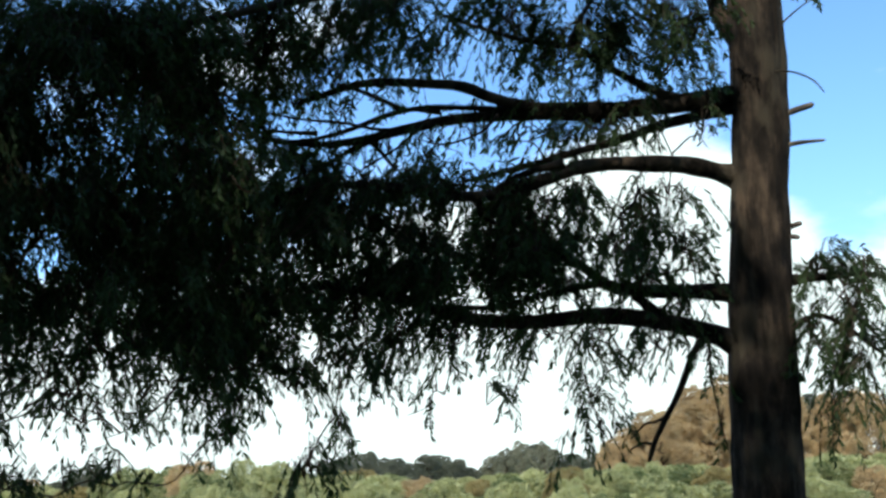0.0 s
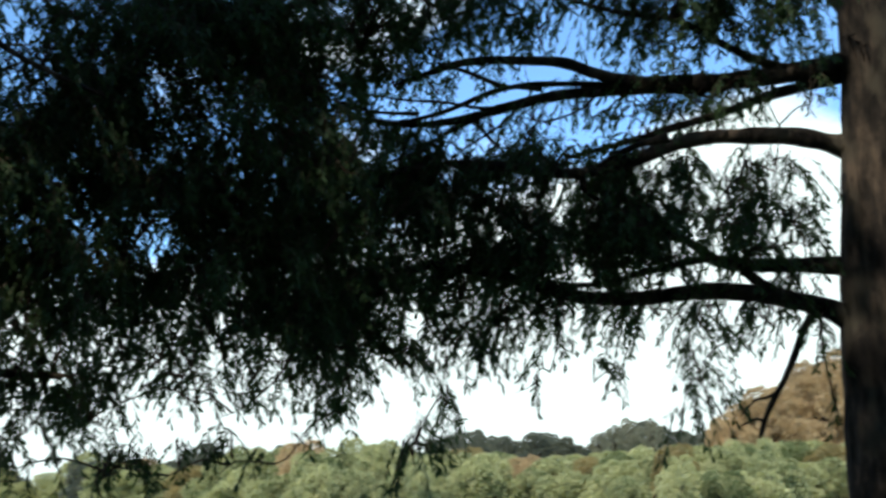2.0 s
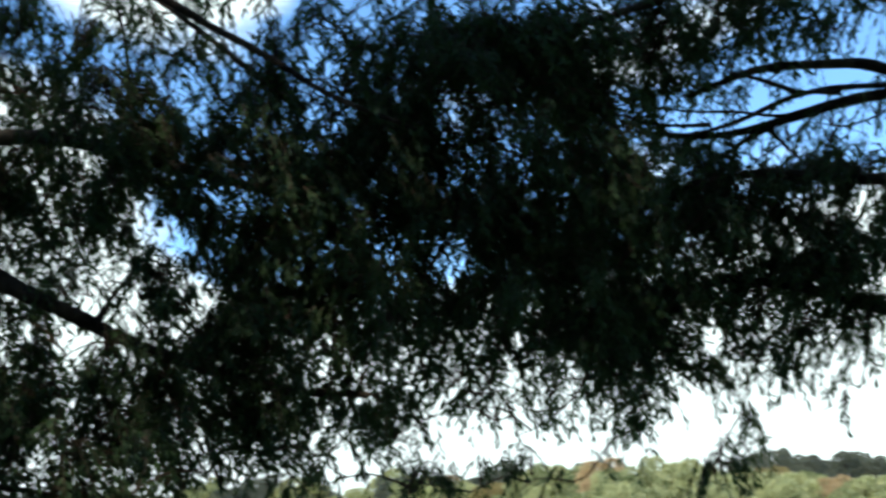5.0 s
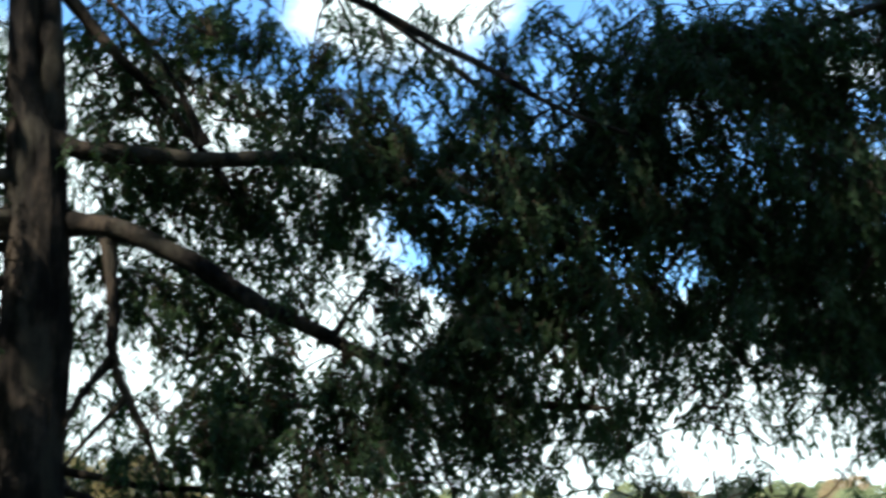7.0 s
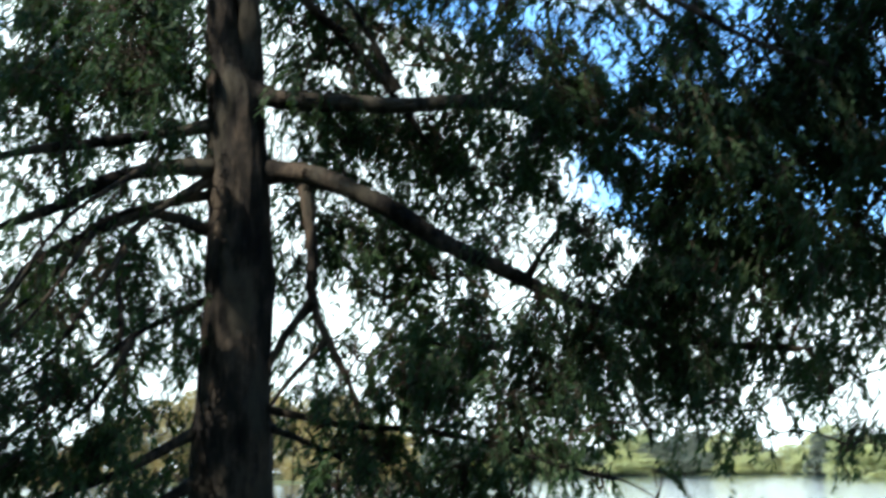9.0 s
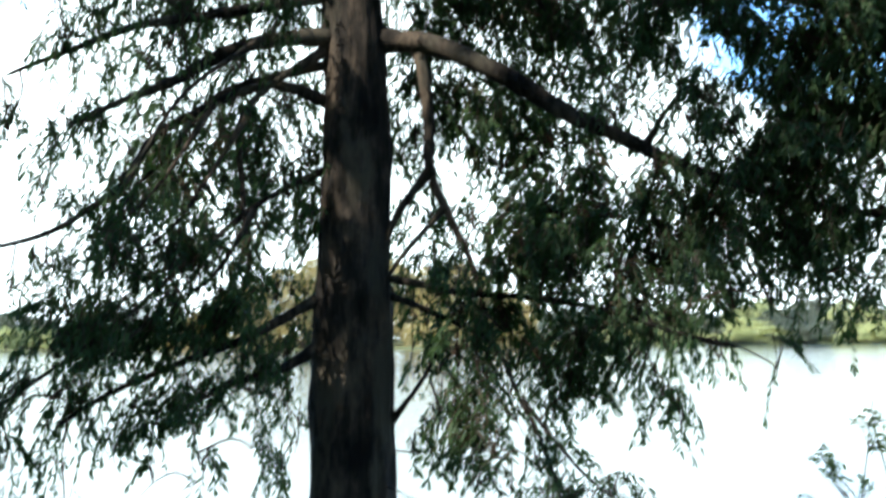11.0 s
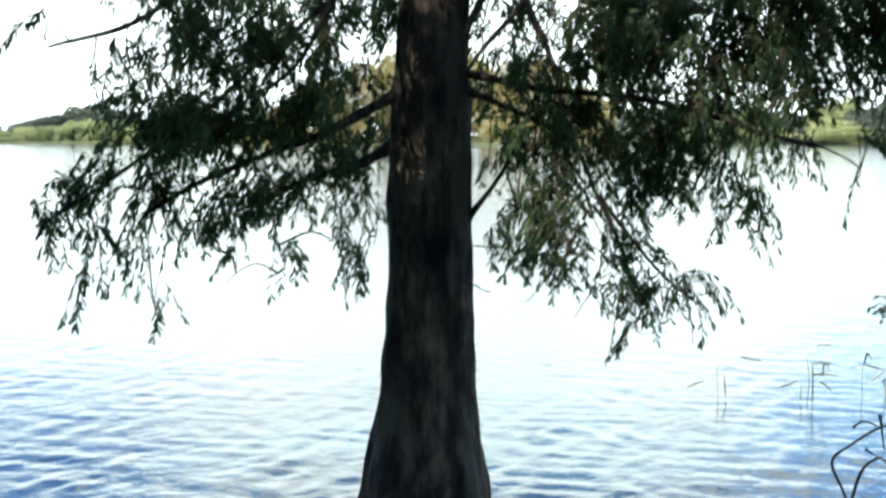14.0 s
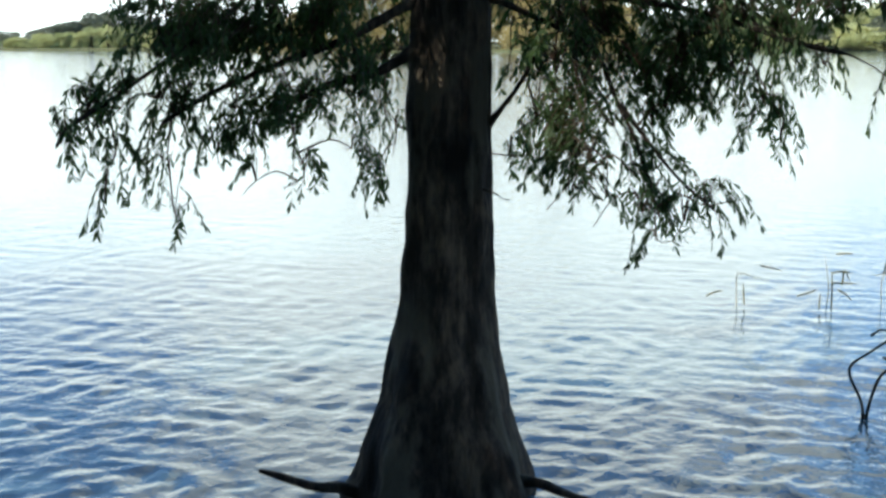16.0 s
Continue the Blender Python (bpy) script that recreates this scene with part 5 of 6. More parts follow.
more_boughs(one, (-3.96, 5.56, 5.24, 0.22, 0.16, 29), (-2.65, 5.64, 4.37, 0.32, 0.15, 79), (-3.08, 5.65, 5.01, 0.30, 0.13, 30), (-2.70, 5.81, 4.83, 0.28, 0.13, 33))
more_boughs(one, (-2.83, 5.73, 4.64, 0.25, 0.10, 28), (-2.43, 5.94, 4.91, 0.23, 0.15, 33), (-3.99, 5.53, 5.04, 0.13, 0.07, 8), (-3.34, 5.67, 4.87, 0.09, 0.07, 13))
more_boughs(one, (-2.85, 5.86, 4.25, 0.14, 0.06, 38), (-1.96, 5.91, 4.93, 0.12, 0.06, 8), (-2.06, 6.02, 4.56, 0.11, 0.07, 10), (-1.83, 6.13, 5.00, 0.13, 0.08, 10))
more_boughs(one, (-1.72, 6.22, 4.78, 0.13, 0.06, 12), (-1.50, 6.26, 4.97, 0.14, 0.06, 9))
one = limb(left_tree, [(-3.37, 5.44, 4.54), (-3.39, 5.43, 4.79), (-3.44, 5.40, 5.07), (-3.62, 5.40, 5.37)], 0.012, 0.005)
more_boughs(one, (-3.59, 5.30, 4.66, 0.25, 0.13, 35), (-3.37, 5.44, 4.48, 0.20, 0.10, 23), (-3.47, 5.38, 4.45, 0.25, 0.15, 73), (-3.17, 5.45, 4.43, 0.30, 0.15, 58))
more_boughs(one, (-3.39, 5.48, 4.96, 0.20, 0.13, 20), (-3.60, 5.36, 4.90, 0.18, 0.13, 21), (-3.24, 5.57, 4.74, 0.23, 0.10, 22), (-3.57, 5.43, 4.56, 0.10, 0.06, 8))
more_boughs(one, (-3.35, 5.47, 4.60, 0.12, 0.07, 12))
one = limb(left_tree, [(-4.74, 4.60, 4.21), (-4.70, 4.61, 4.40), (-4.71, 4.60, 4.68), (-4.73, 4.58, 4.99), (-4.74, 4.57, 5.50)], 0.075, 0.05)
one = limb(left_tree, [(-4.77, 4.57, 3.96), (-4.92, 4.24, 3.92), (-5.12, 4.00, 3.84), (-5.19, 3.75, 3.68), (-5.31, 3.57, 3.58), (-5.36, 3.30, 3.42)], 0.046, 0.01)
more_boughs(one, (-5.39, 3.38, 3.43, 0.15, 0.08, 8), (-5.63, 3.48, 3.50, 0.10, 0.10, 8), (-5.40, 3.19, 3.24, 0.10, 0.06, 8), (-5.25, 3.37, 3.41, 0.11, 0.06, 8))
more_boughs(one, (-5.45, 3.46, 3.37, 0.11, 0.09, 8), (-5.69, 3.95, 3.84, 0.15, 0.09, 10), (-5.74, 4.06, 3.86, 0.18, 0.09, 18), (-5.39, 4.10, 3.91, 0.12, 0.07, 8))
more_boughs(one, (-5.52, 4.10, 3.83, 0.12, 0.08, 11))
one = limb(left_tree, [(-4.79, 4.54, 3.83), (-5.00, 4.31, 3.76), (-5.23, 4.02, 3.63), (-5.35, 3.87, 3.36), (-5.46, 3.71, 3.16)], 0.026, 0.008)
more_boughs(one, (-5.63, 4.29, 3.65, 0.17, 0.17, 18), (-5.38, 4.36, 3.54, 0.11, 0.22, 26), (-5.22, 4.54, 3.63, 0.11, 0.16, 15), (-5.59, 3.90, 3.33, 0.27, 0.11, 28))
more_boughs(one, (-5.78, 3.90, 3.11, 0.27, 0.11, 20), (-5.73, 4.08, 3.20, 0.33, 0.17, 51), (-5.43, 4.38, 3.29, 0.10, 0.27, 39), (-5.16, 4.43, 3.27, 0.11, 0.21, 19))
more_boughs(one, (-5.19, 4.57, 3.07, 0.08, 0.16, 8), (-5.29, 4.29, 3.81, 0.13, 0.11, 14), (-5.30, 4.63, 3.81, 0.11, 0.11, 10), (-5.51, 4.42, 3.50, 0.11, 0.11, 10))
more_boughs(one, (-5.85, 3.99, 3.54, 0.14, 0.10, 13), (-5.60, 3.92, 3.30, 0.16, 0.07, 8), (-5.58, 4.30, 3.65, 0.14, 0.09, 13), (-5.56, 4.12, 3.32, 0.11, 0.07, 8))
more_boughs(one, (-5.30, 4.33, 3.76, 0.11, 0.08, 8), (-5.41, 4.53, 3.54, 0.12, 0.09, 10), (-5.33, 4.28, 3.30, 0.13, 0.08, 10), (-5.23, 4.70, 3.77, 0.11, 0.09, 8))
more_boughs(one, (-5.17, 4.51, 3.59, 0.14, 0.09, 13), (-5.11, 4.56, 3.33, 0.11, 0.08, 8), (-5.85, 3.84, 3.16, 0.14, 0.09, 9), (-5.54, 3.68, 2.96, 0.13, 0.08, 8))
more_boughs(one, (-5.56, 4.01, 3.14, 0.17, 0.07, 8), (-5.36, 4.41, 3.09, 0.16, 0.07, 8), (-5.14, 4.62, 3.23, 0.16, 0.10, 8), (-5.66, 3.79, 3.32, 0.13, 0.07, 8))
more_boughs(one, (-5.85, 3.99, 3.08, 0.17, 0.09, 17), (-5.73, 3.82, 3.01, 0.12, 0.06, 8), (-5.46, 3.67, 2.80, 0.15, 0.08, 12), (-5.51, 4.11, 3.28, 0.16, 0.09, 8))
more_boughs(one, (-5.51, 4.02, 3.14, 0.11, 0.10, 11), (-5.35, 4.29, 3.32, 0.13, 0.09, 8), (-5.51, 4.21, 3.09, 0.10, 0.09, 9), (-5.31, 4.71, 3.46, 0.16, 0.10, 12))
more_boughs(one, (-5.14, 4.51, 3.14, 0.14, 0.10, 14), (-5.72, 4.19, 3.51, 0.16, 0.09, 8), (-5.58, 4.11, 3.36, 0.17, 0.09, 10), (-5.48, 4.12, 3.21, 0.10, 0.07, 8))
more_boughs(one, (-5.51, 4.06, 3.02, 0.11, 0.10, 8), (-5.47, 4.42, 3.56, 0.13, 0.08, 8), (-5.44, 4.54, 3.39, 0.16, 0.08, 12), (-5.28, 4.38, 3.16, 0.13, 0.08, 10))
more_boughs(one, (-5.43, 4.30, 3.03, 0.15, 0.06, 12), (-5.30, 4.62, 3.59, 0.12, 0.09, 12), (-5.08, 4.56, 3.37, 0.14, 0.10, 15), (-5.20, 4.63, 3.09, 0.11, 0.09, 8))
more_boughs(one, (-5.61, 3.90, 3.51, 0.14, 0.09, 8), (-5.74, 4.09, 3.42, 0.13, 0.09, 8), (-5.68, 4.21, 3.49, 0.15, 0.07, 15), (-5.46, 4.11, 3.29, 0.17, 0.10, 14))
one = limb(left_tree, [(-4.77, 4.57, 4.22), (-5.00, 4.16, 4.08), (-5.25, 3.66, 3.96), (-5.34, 3.34, 3.80), (-5.43, 2.99, 3.62)], 0.034, 0.008)
more_boughs(one, (-4.62, 3.69, 4.58, 0.19, 0.17, 26), (-4.74, 3.84, 4.32, 0.17, 0.14, 20), (-4.83, 4.15, 3.70, 0.11, 0.17, 14))
more_boughs(one, (-4.59, 3.85, 4.34, 0.25, 0.17, 34), (-4.75, 3.50, 3.94, 0.29, 0.12, 28), (-4.71, 4.03, 4.01, 0.17, 0.14, 22), (-4.74, 3.74, 4.18, 0.25, 0.14, 30))
more_boughs(one, (-4.74, 3.24, 4.14, 0.21, 0.16, 26), (-4.82, 3.76, 3.41, 0.27, 0.14, 26), (-4.83, 4.11, 3.28, 0.17, 0.17, 22))
more_boughs(one, (-5.72, 3.81, 4.33, 0.38, 0.14, 71), (-5.45, 4.25, 4.37, 0.33, 0.16, 87), (-5.16, 4.41, 4.43, 0.24, 0.13, 55), (-5.41, 3.32, 3.86, 0.18, 0.10, 11))
more_boughs(one, (-5.70, 4.15, 4.11, 0.33, 0.10, 30), (-5.36, 4.54, 4.12, 0.17, 0.08, 15), (-5.49, 4.37, 3.93, 0.22, 0.08, 17), (-5.52, 2.82, 3.33, 0.15, 0.17, 30))
more_boughs(one, (-5.42, 3.01, 3.37, 0.10, 0.15, 12), (-5.74, 4.02, 4.37, 0.22, 0.11, 26), (-5.50, 4.35, 4.31, 0.25, 0.11, 26), (-5.42, 4.05, 4.40, 0.21, 0.13, 40))
more_boughs(one, (-5.20, 4.39, 4.34, 0.24, 0.13, 46), (-5.35, 4.25, 4.11, 0.13, 0.11, 16), (-5.31, 4.63, 4.15, 0.14, 0.11, 14), (-5.48, 3.20, 4.29, 0.15, 0.07, 36))
more_boughs(one, (-5.49, 3.27, 4.11, 0.16, 0.09, 27), (-5.74, 3.74, 4.46, 0.12, 0.07, 14), (-5.68, 3.79, 4.23, 0.17, 0.10, 33), (-5.77, 4.01, 4.47, 0.14, 0.09, 48))
more_boughs(one, (-5.72, 3.99, 4.36, 0.15, 0.08, 37), (-5.47, 4.08, 4.48, 0.12, 0.09, 24), (-5.54, 4.30, 4.27, 0.14, 0.08, 13), (-5.18, 4.37, 4.49, 0.13, 0.09, 50))
more_boughs(one, (-5.26, 4.31, 4.30, 0.12, 0.06, 26), (-5.21, 4.68, 4.27, 0.11, 0.08, 13), (-5.47, 3.28, 4.59, 0.11, 0.09, 27), (-5.70, 3.71, 4.57, 0.10, 0.08, 10))
more_boughs(one, (-5.18, 3.19, 3.81, 0.13, 0.08, 13), (-5.23, 3.17, 3.69, 0.09, 0.09, 8), (-5.26, 3.39, 3.90, 0.10, 0.06, 8), (-5.51, 3.50, 3.78, 0.13, 0.07, 8))
more_boughs(one, (-5.70, 3.95, 4.07, 0.17, 0.10, 8), (-5.41, 4.06, 4.08, 0.16, 0.10, 12), (-5.65, 4.18, 3.91, 0.14, 0.06, 8), (-5.27, 4.29, 4.01, 0.11, 0.09, 8))
more_boughs(one, (-5.23, 4.61, 4.08, 0.17, 0.10, 11), (-5.58, 3.99, 3.91, 0.13, 0.09, 18))
one = limb(left_tree, [(-4.80, 4.53, 2.67), (-4.92, 4.25, 2.52), (-4.98, 4.02, 2.41), (-5.07, 3.74, 2.30), (-5.17, 3.42, 2.17), (-5.22, 3.15, 2.02)], 0.03, 0.007)
more_boughs(one, (-5.15, 3.50, 2.38, 0.27, 0.13, 77), (-4.97, 3.83, 2.46, 0.25, 0.15, 73), (-5.12, 3.51, 2.11, 0.15, 0.12, 24), (-5.23, 3.27, 2.07, 0.15, 0.10, 19))
more_boughs(one, (-5.30, 3.14, 2.15, 0.12, 0.07, 14), (-5.38, 2.98, 2.05, 0.15, 0.06, 14), (-5.37, 3.00, 1.89, 0.08, 0.10, 10), (-5.40, 2.95, 1.69, 0.04, 0.11, 8))
more_boughs(one, (-5.25, 3.20, 1.86, 0.07, 0.12, 11), (-5.24, 3.22, 1.62, 0.04, 0.08, 8), (-5.15, 3.41, 1.90, 0.10, 0.06, 8), (-5.28, 3.64, 2.36, 0.10, 0.07, 8))
more_boughs(one, (-5.02, 3.68, 2.35, 0.11, 0.06, 8), (-5.14, 4.07, 2.50, 0.14, 0.07, 9), (-4.79, 3.93, 2.36, 0.10, 0.06, 8), (-5.29, 4.59, 2.69, 0.17, 0.06, 8))
more_boughs(one, (-5.31, 4.56, 2.63, 0.15, 0.07, 8), (-5.34, 3.40, 2.28, 0.09, 0.07, 8), (-5.44, 3.47, 2.19, 0.12, 0.07, 8), (-5.36, 3.63, 2.32, 0.12, 0.08, 8))
more_boughs(one, (-5.33, 3.48, 2.11, 0.13, 0.08, 8), (-5.12, 3.78, 2.38, 0.13, 0.06, 8), (-4.84, 3.64, 2.12, 0.09, 0.07, 9), (-5.14, 4.15, 2.61, 0.15, 0.08, 13))
more_boughs(one, (-4.96, 3.89, 2.35, 0.12, 0.06, 8), (-5.31, 4.56, 2.60, 0.11, 0.09, 13))
one = limb(left_tree, [(-4.80, 4.53, 2.44), (-4.92, 4.25, 2.27), (-5.02, 3.97, 2.19), (-5.10, 3.70, 2.05)], 0.036, 0.007)
more_boughs(one, (-5.31, 4.59, 2.38, 0.17, 0.17, 36), (-4.85, 4.05, 2.16, 0.20, 0.12, 40), (-5.01, 3.76, 2.11, 0.27, 0.11, 45), (-5.12, 3.58, 1.87, 0.10, 0.06, 8))
more_boughs(one, (-5.11, 3.60, 1.74, 0.02, 0.04, 8), (-5.00, 3.75, 1.92, 0.10, 0.12, 12), (-4.97, 3.78, 1.76, 0.03, 0.06, 8), (-4.86, 3.99, 1.89, 0.12, 0.12, 13))
more_boughs(one, (-5.32, 4.56, 1.71, 0.06, 0.07, 8), (-5.27, 4.64, 1.89, 0.08, 0.11, 8), (-4.84, 5.08, 1.79, 0.06, 0.06, 8), (-5.32, 4.58, 2.31, 0.14, 0.08, 8))
more_boughs(one, (-5.12, 4.05, 2.11, 0.16, 0.09, 19), (-5.30, 4.60, 2.35, 0.12, 0.10, 8), (-5.31, 4.59, 2.04, 0.14, 0.06, 8))
one = limb(left_tree, [(-4.82, 4.51, 3.30), (-4.95, 4.06, 3.05), (-5.02, 3.64, 2.70), (-5.03, 3.27, 2.43), (-5.11, 2.95, 2.21), (-5.15, 2.67, 2.05), (-5.18, 2.61, 1.95)], 0.014, 0.007)
more_boughs(one, (-5.14, 3.40, 2.70, 0.27, 0.12, 33), (-4.96, 3.76, 2.81, 0.17, 0.15, 30), (-5.16, 3.24, 2.38, 0.14, 0.11, 30), (-5.34, 2.74, 1.98, 0.07, 0.06, 9))
more_boughs(one, (-4.96, 3.28, 2.46, 0.16, 0.09, 34), (-5.05, 3.10, 2.33, 0.14, 0.09, 30), (-5.12, 2.92, 2.18, 0.10, 0.07, 17), (-5.18, 2.76, 2.08, 0.09, 0.06, 13))
more_boughs(one, (-5.21, 2.65, 1.97, 0.06, 0.06, 8), (-4.87, 3.53, 2.69, 0.17, 0.12, 35), (-5.23, 3.56, 2.75, 0.10, 0.08, 8), (-5.25, 3.60, 2.52, 0.13, 0.07, 8))
more_boughs(one, (-5.08, 3.66, 2.84, 0.12, 0.07, 8), (-5.18, 3.71, 2.79, 0.14, 0.09, 8), (-4.91, 3.62, 2.49, 0.09, 0.07, 8), (-4.99, 4.02, 2.88, 0.14, 0.08, 8))
more_boughs(one, (-5.20, 4.07, 2.73, 0.11, 0.09, 8), (-4.96, 3.66, 2.90, 0.11, 0.08, 10), (-4.83, 3.60, 2.66, 0.13, 0.08, 8), (-5.03, 4.05, 2.84, 0.13, 0.07, 8))
more_boughs(one, (-5.13, 3.92, 2.77, 0.09, 0.08, 9), (-5.24, 4.55, 2.95, 0.15, 0.09, 14), (-5.20, 4.60, 2.81, 0.15, 0.07, 11), (-5.14, 3.17, 2.52, 0.10, 0.08, 12))
more_boughs(one, (-5.40, 3.56, 2.53, 0.16, 0.06, 9), (-4.88, 3.53, 2.49, 0.15, 0.07, 15), (-5.16, 4.64, 2.95, 0.11, 0.07, 8))
one = limb(left_tree, [(-4.80, 4.53, 3.59), (-4.99, 4.17, 3.68), (-5.21, 3.71, 3.43), (-5.25, 3.48, 3.13), (-5.33, 3.16, 2.91), (-5.42, 2.79, 2.79)], 0.028, 0.007)
more_boughs(one, (-5.25, 3.32, 2.88, 0.27, 0.11, 25), (-5.33, 3.16, 2.75, 0.22, 0.09, 14), (-5.39, 2.99, 2.64, 0.12, 0.07, 8), (-5.47, 2.82, 2.82, 0.07, 0.04, 8))
more_boughs(one, (-5.21, 3.11, 3.25, 0.09, 0.08, 8), (-5.41, 3.19, 3.08, 0.12, 0.07, 8), (-5.11, 3.15, 2.92, 0.13, 0.07, 9), (-5.38, 3.24, 2.70, 0.11, 0.07, 8))
one = limb(left_tree, [(-4.82, 4.51, 3.93), (-4.96, 4.04, 3.55), (-4.90, 3.96, 3.12), (-4.80, 3.92, 2.70)], 0.022, 0.006)
more_boughs(one, (-4.84, 3.90, 2.79, 0.10, 0.12, 20), (-4.79, 4.02, 2.88, 0.13, 0.08, 8))
one = limb(left_tree, [(-4.64, 3.87, 3.82), (-4.74, 3.50, 3.53), (-4.82, 3.31, 3.21), (-4.84, 3.13, 3.04)], 0.012, 0.004, name="branchlet")
more_boughs(one, (-4.78, 3.42, 3.33, 0.16, 0.08, 12), (-4.83, 3.23, 3.10, 0.13, 0.08, 10))
one = limb(left_tree, [(-4.74, 3.86, 3.46), (-4.81, 3.68, 3.16), (-4.86, 3.48, 2.89), (-4.90, 3.27, 2.76)], 0.012, 0.004, name="branchlet")
more_boughs(one, (-4.81, 3.61, 3.05, 0.16, 0.08, 12), (-4.86, 3.41, 2.84, 0.16, 0.08, 12), (-4.91, 3.25, 2.76, 0.10, 0.06, 8))
one = limb(left_tree, [(-4.75, 3.67, 3.49), (-4.87, 3.43, 3.09), (-4.91, 3.24, 2.90), (-4.92, 3.14, 2.78)], 0.01, 0.004, name="branchlet")
more_boughs(one, (-4.88, 3.36, 2.99, 0.13, 0.07, 10))
one = limb(left_tree, [(-4.76, 3.92, 3.02), (-4.82, 3.72, 2.70), (-4.89, 3.47, 2.53), (-4.94, 3.23, 2.32)], 0.012, 0.004, name="branchlet")
more_boughs(one, (-4.86, 3.68, 2.65, 0.16, 0.08, 14), (-4.93, 3.41, 2.47, 0.16, 0.08, 12))

grow_boughs()


def upper_crown(tree, x, y, z0, z1, seed, count=28, reach=3.7, size=3.0):
    """An unseen crown above, in tiers of drooping limbs, placed for its shade."""
    gen = np.random.default_rng(seed)
    for k in range(count):
        u = (k + 0.5) / count
        z, a = z0 + (z1 - z0) * u, k * 2.4 + gen.uniform(-0.3, 0.3)
        ln = reach * (1 - 0.7 * u) * gen.uniform(0.8, 1.15)
        d = np.array([math.cos(a), math.sin(a), 0.0])
        p = np.array([x, y, z])
        pts = [tuple(p + d * ln * s + np.array([0, 0, 0.55 * s - 0.5 * s * s])) for s in (0, 0.3, 0.65, 1.0)]
        clumps = [(*(p + d * ln * s + gen.normal(size=3) * 0.25), 0.65, 0.30, 17) for s in (0.3, 0.55, 0.8, 1.0)]
        limb(tree, pts, 0.045 - 0.02 * u, 0.01, clumps, size=size, blades=9)


# out-of-view crowns, added so the limbs and trunks below stand in shade
upper_crown(right_tree, 1.95, 7.15, 7.0, 11.2, 11)
upper_crown(left_tree, -4.8, 4.55, 7.0, 11.2, 12)


# ---- unseen trees around the camera, added to cut sun and sky light ----
def shade_tree(x, y, height, reach, first, seed):
    """An unseen shading tree on the bank; first: height of its lowest limbs."""
    tree = empty_thing("cypress_tree", (0, 0, 0), "unseen cypress added on the bank to shade the view", "tree", "bank cypresses")
    z = land_height(x, y)
    trunk(tree, [(x, y, z - 0.2), (x, y, z + 0.5), (x + 0.05, y, z + height * 0.5), (x, y, z + height)], [0.42, 0.28, 0.18, 0.03], 6)
    upper_crown(tree, x, y, z + first, z + height - 0.5, seed, 30, reach, 4.0)


for k, (x, y, h, reach, first) in enumerate(((-7.0, -4.0, 10.4, 3.8, 3.0), (-2.6, -1.6, 13.6, 4.2, 6.0), (2.4, -2.0, 11.4, 4.6, 6.0), (-0.6, -7.5, 13, 5.4, 0.5),
                                             (5.4, -4.2, 12, 5.0, 0.6), (8.6, 1.6, 12, 4.4, 1.0), (-12.0, 0.6, 10.2, 3.4, 1.0), (-7.5, -11, 14, 5.4, 0.5),
                                             (-3.8, -10.5, 13, 5.2, 0.5), (3.6, -9.5, 13, 5.2, 0.5), (9.8, -5.0, 12, 5.0, 0.6), (-11.6, -5.5, 12, 5.0, 0.6))):
    shade_tree(x, y, h, reach, first, 40 + k)


# ---- small things by the water ----
def ribbon(parent, points, width, name="blade"):
    """A narrow reed blade or stem: a thin three-sided strip, pointed at the end."""
    c = glide(points, 9)
    r = width * np.array([0.7, 0.9, 1, 1, 1, 0.9, 0.75, 0.5, 0.1])
    v, f = tubes(c[None], r[None], 3)
    return mesh_object(name, v, f, REED, parent)


# broken stubs, dead twigs and roots
limb(right_tree, [(1.90, 7.15, 4.32), (2.01, 7.07, 4.36), (2.12, 6.99, 4.38)], 0.021, 0.014, name="stub", bark=DEAD)
limb(right_tree, [(1.88, 7.16, 4.17), (2.02, 7.07, 4.18), (2.16, 6.97, 4.16)], 0.017, 0.007, name="stub", bark=DEAD)
limb(right_tree, [(1.87, 7.16, 3.70), (1.95, 7.09, 3.71), (1.99, 7.02, 3.71)], 0.018, 0.012, name="stub", bark=DEAD)
limb(right_tree, [(1.87, 7.16, 3.67), (1.94, 7.09, 3.65), (1.97, 7.03, 3.63)], 0.016, 0.012, name="stub", bark=DEAD)
limb(right_tree, [(1.87, 7.06, 4.61), (2.01, 6.97, 4.57), (2.10, 6.89, 4.49), (2.15, 6.87, 4.41)], 0.006, 0.003, name="twig")
limb(right_tree, [(1.17, 7.12, 2.70), (1.10, 7.12, 2.67), (1.04, 7.12, 2.66), (0.96, 7.14, 2.58)], 0.01, 0.003, name="twig")
limb(right_tree, [(1.09, 7.12, 2.55), (1.03, 7.13, 2.56), (0.94, 7.14, 2.52)], 0.009, 0.003, name="twig")
limb(left_tree, [(-4.54, 4.58, 1.67), (-4.46, 4.59, 1.65), (-4.44, 4.61, 1.63), (-4.41, 4.64, 1.62)], 0.004, 0.002, name="twig")
limb(left_tree, [(-4.97, 4.27, 0.00), (-5.06, 4.08, 0.09), (-5.07, 3.90, 0.14), (-5.09, 3.71, 0.24), (-5.12, 3.58, 0.30)], 0.035, 0.012, name="root")
limb(left_tree, [(-4.48, 4.71, 0.13), (-4.29, 4.75, 0.15), (-4.13, 4.76, 0.14), (-3.89, 4.83, 0.11)], 0.032, 0.014, name="root")

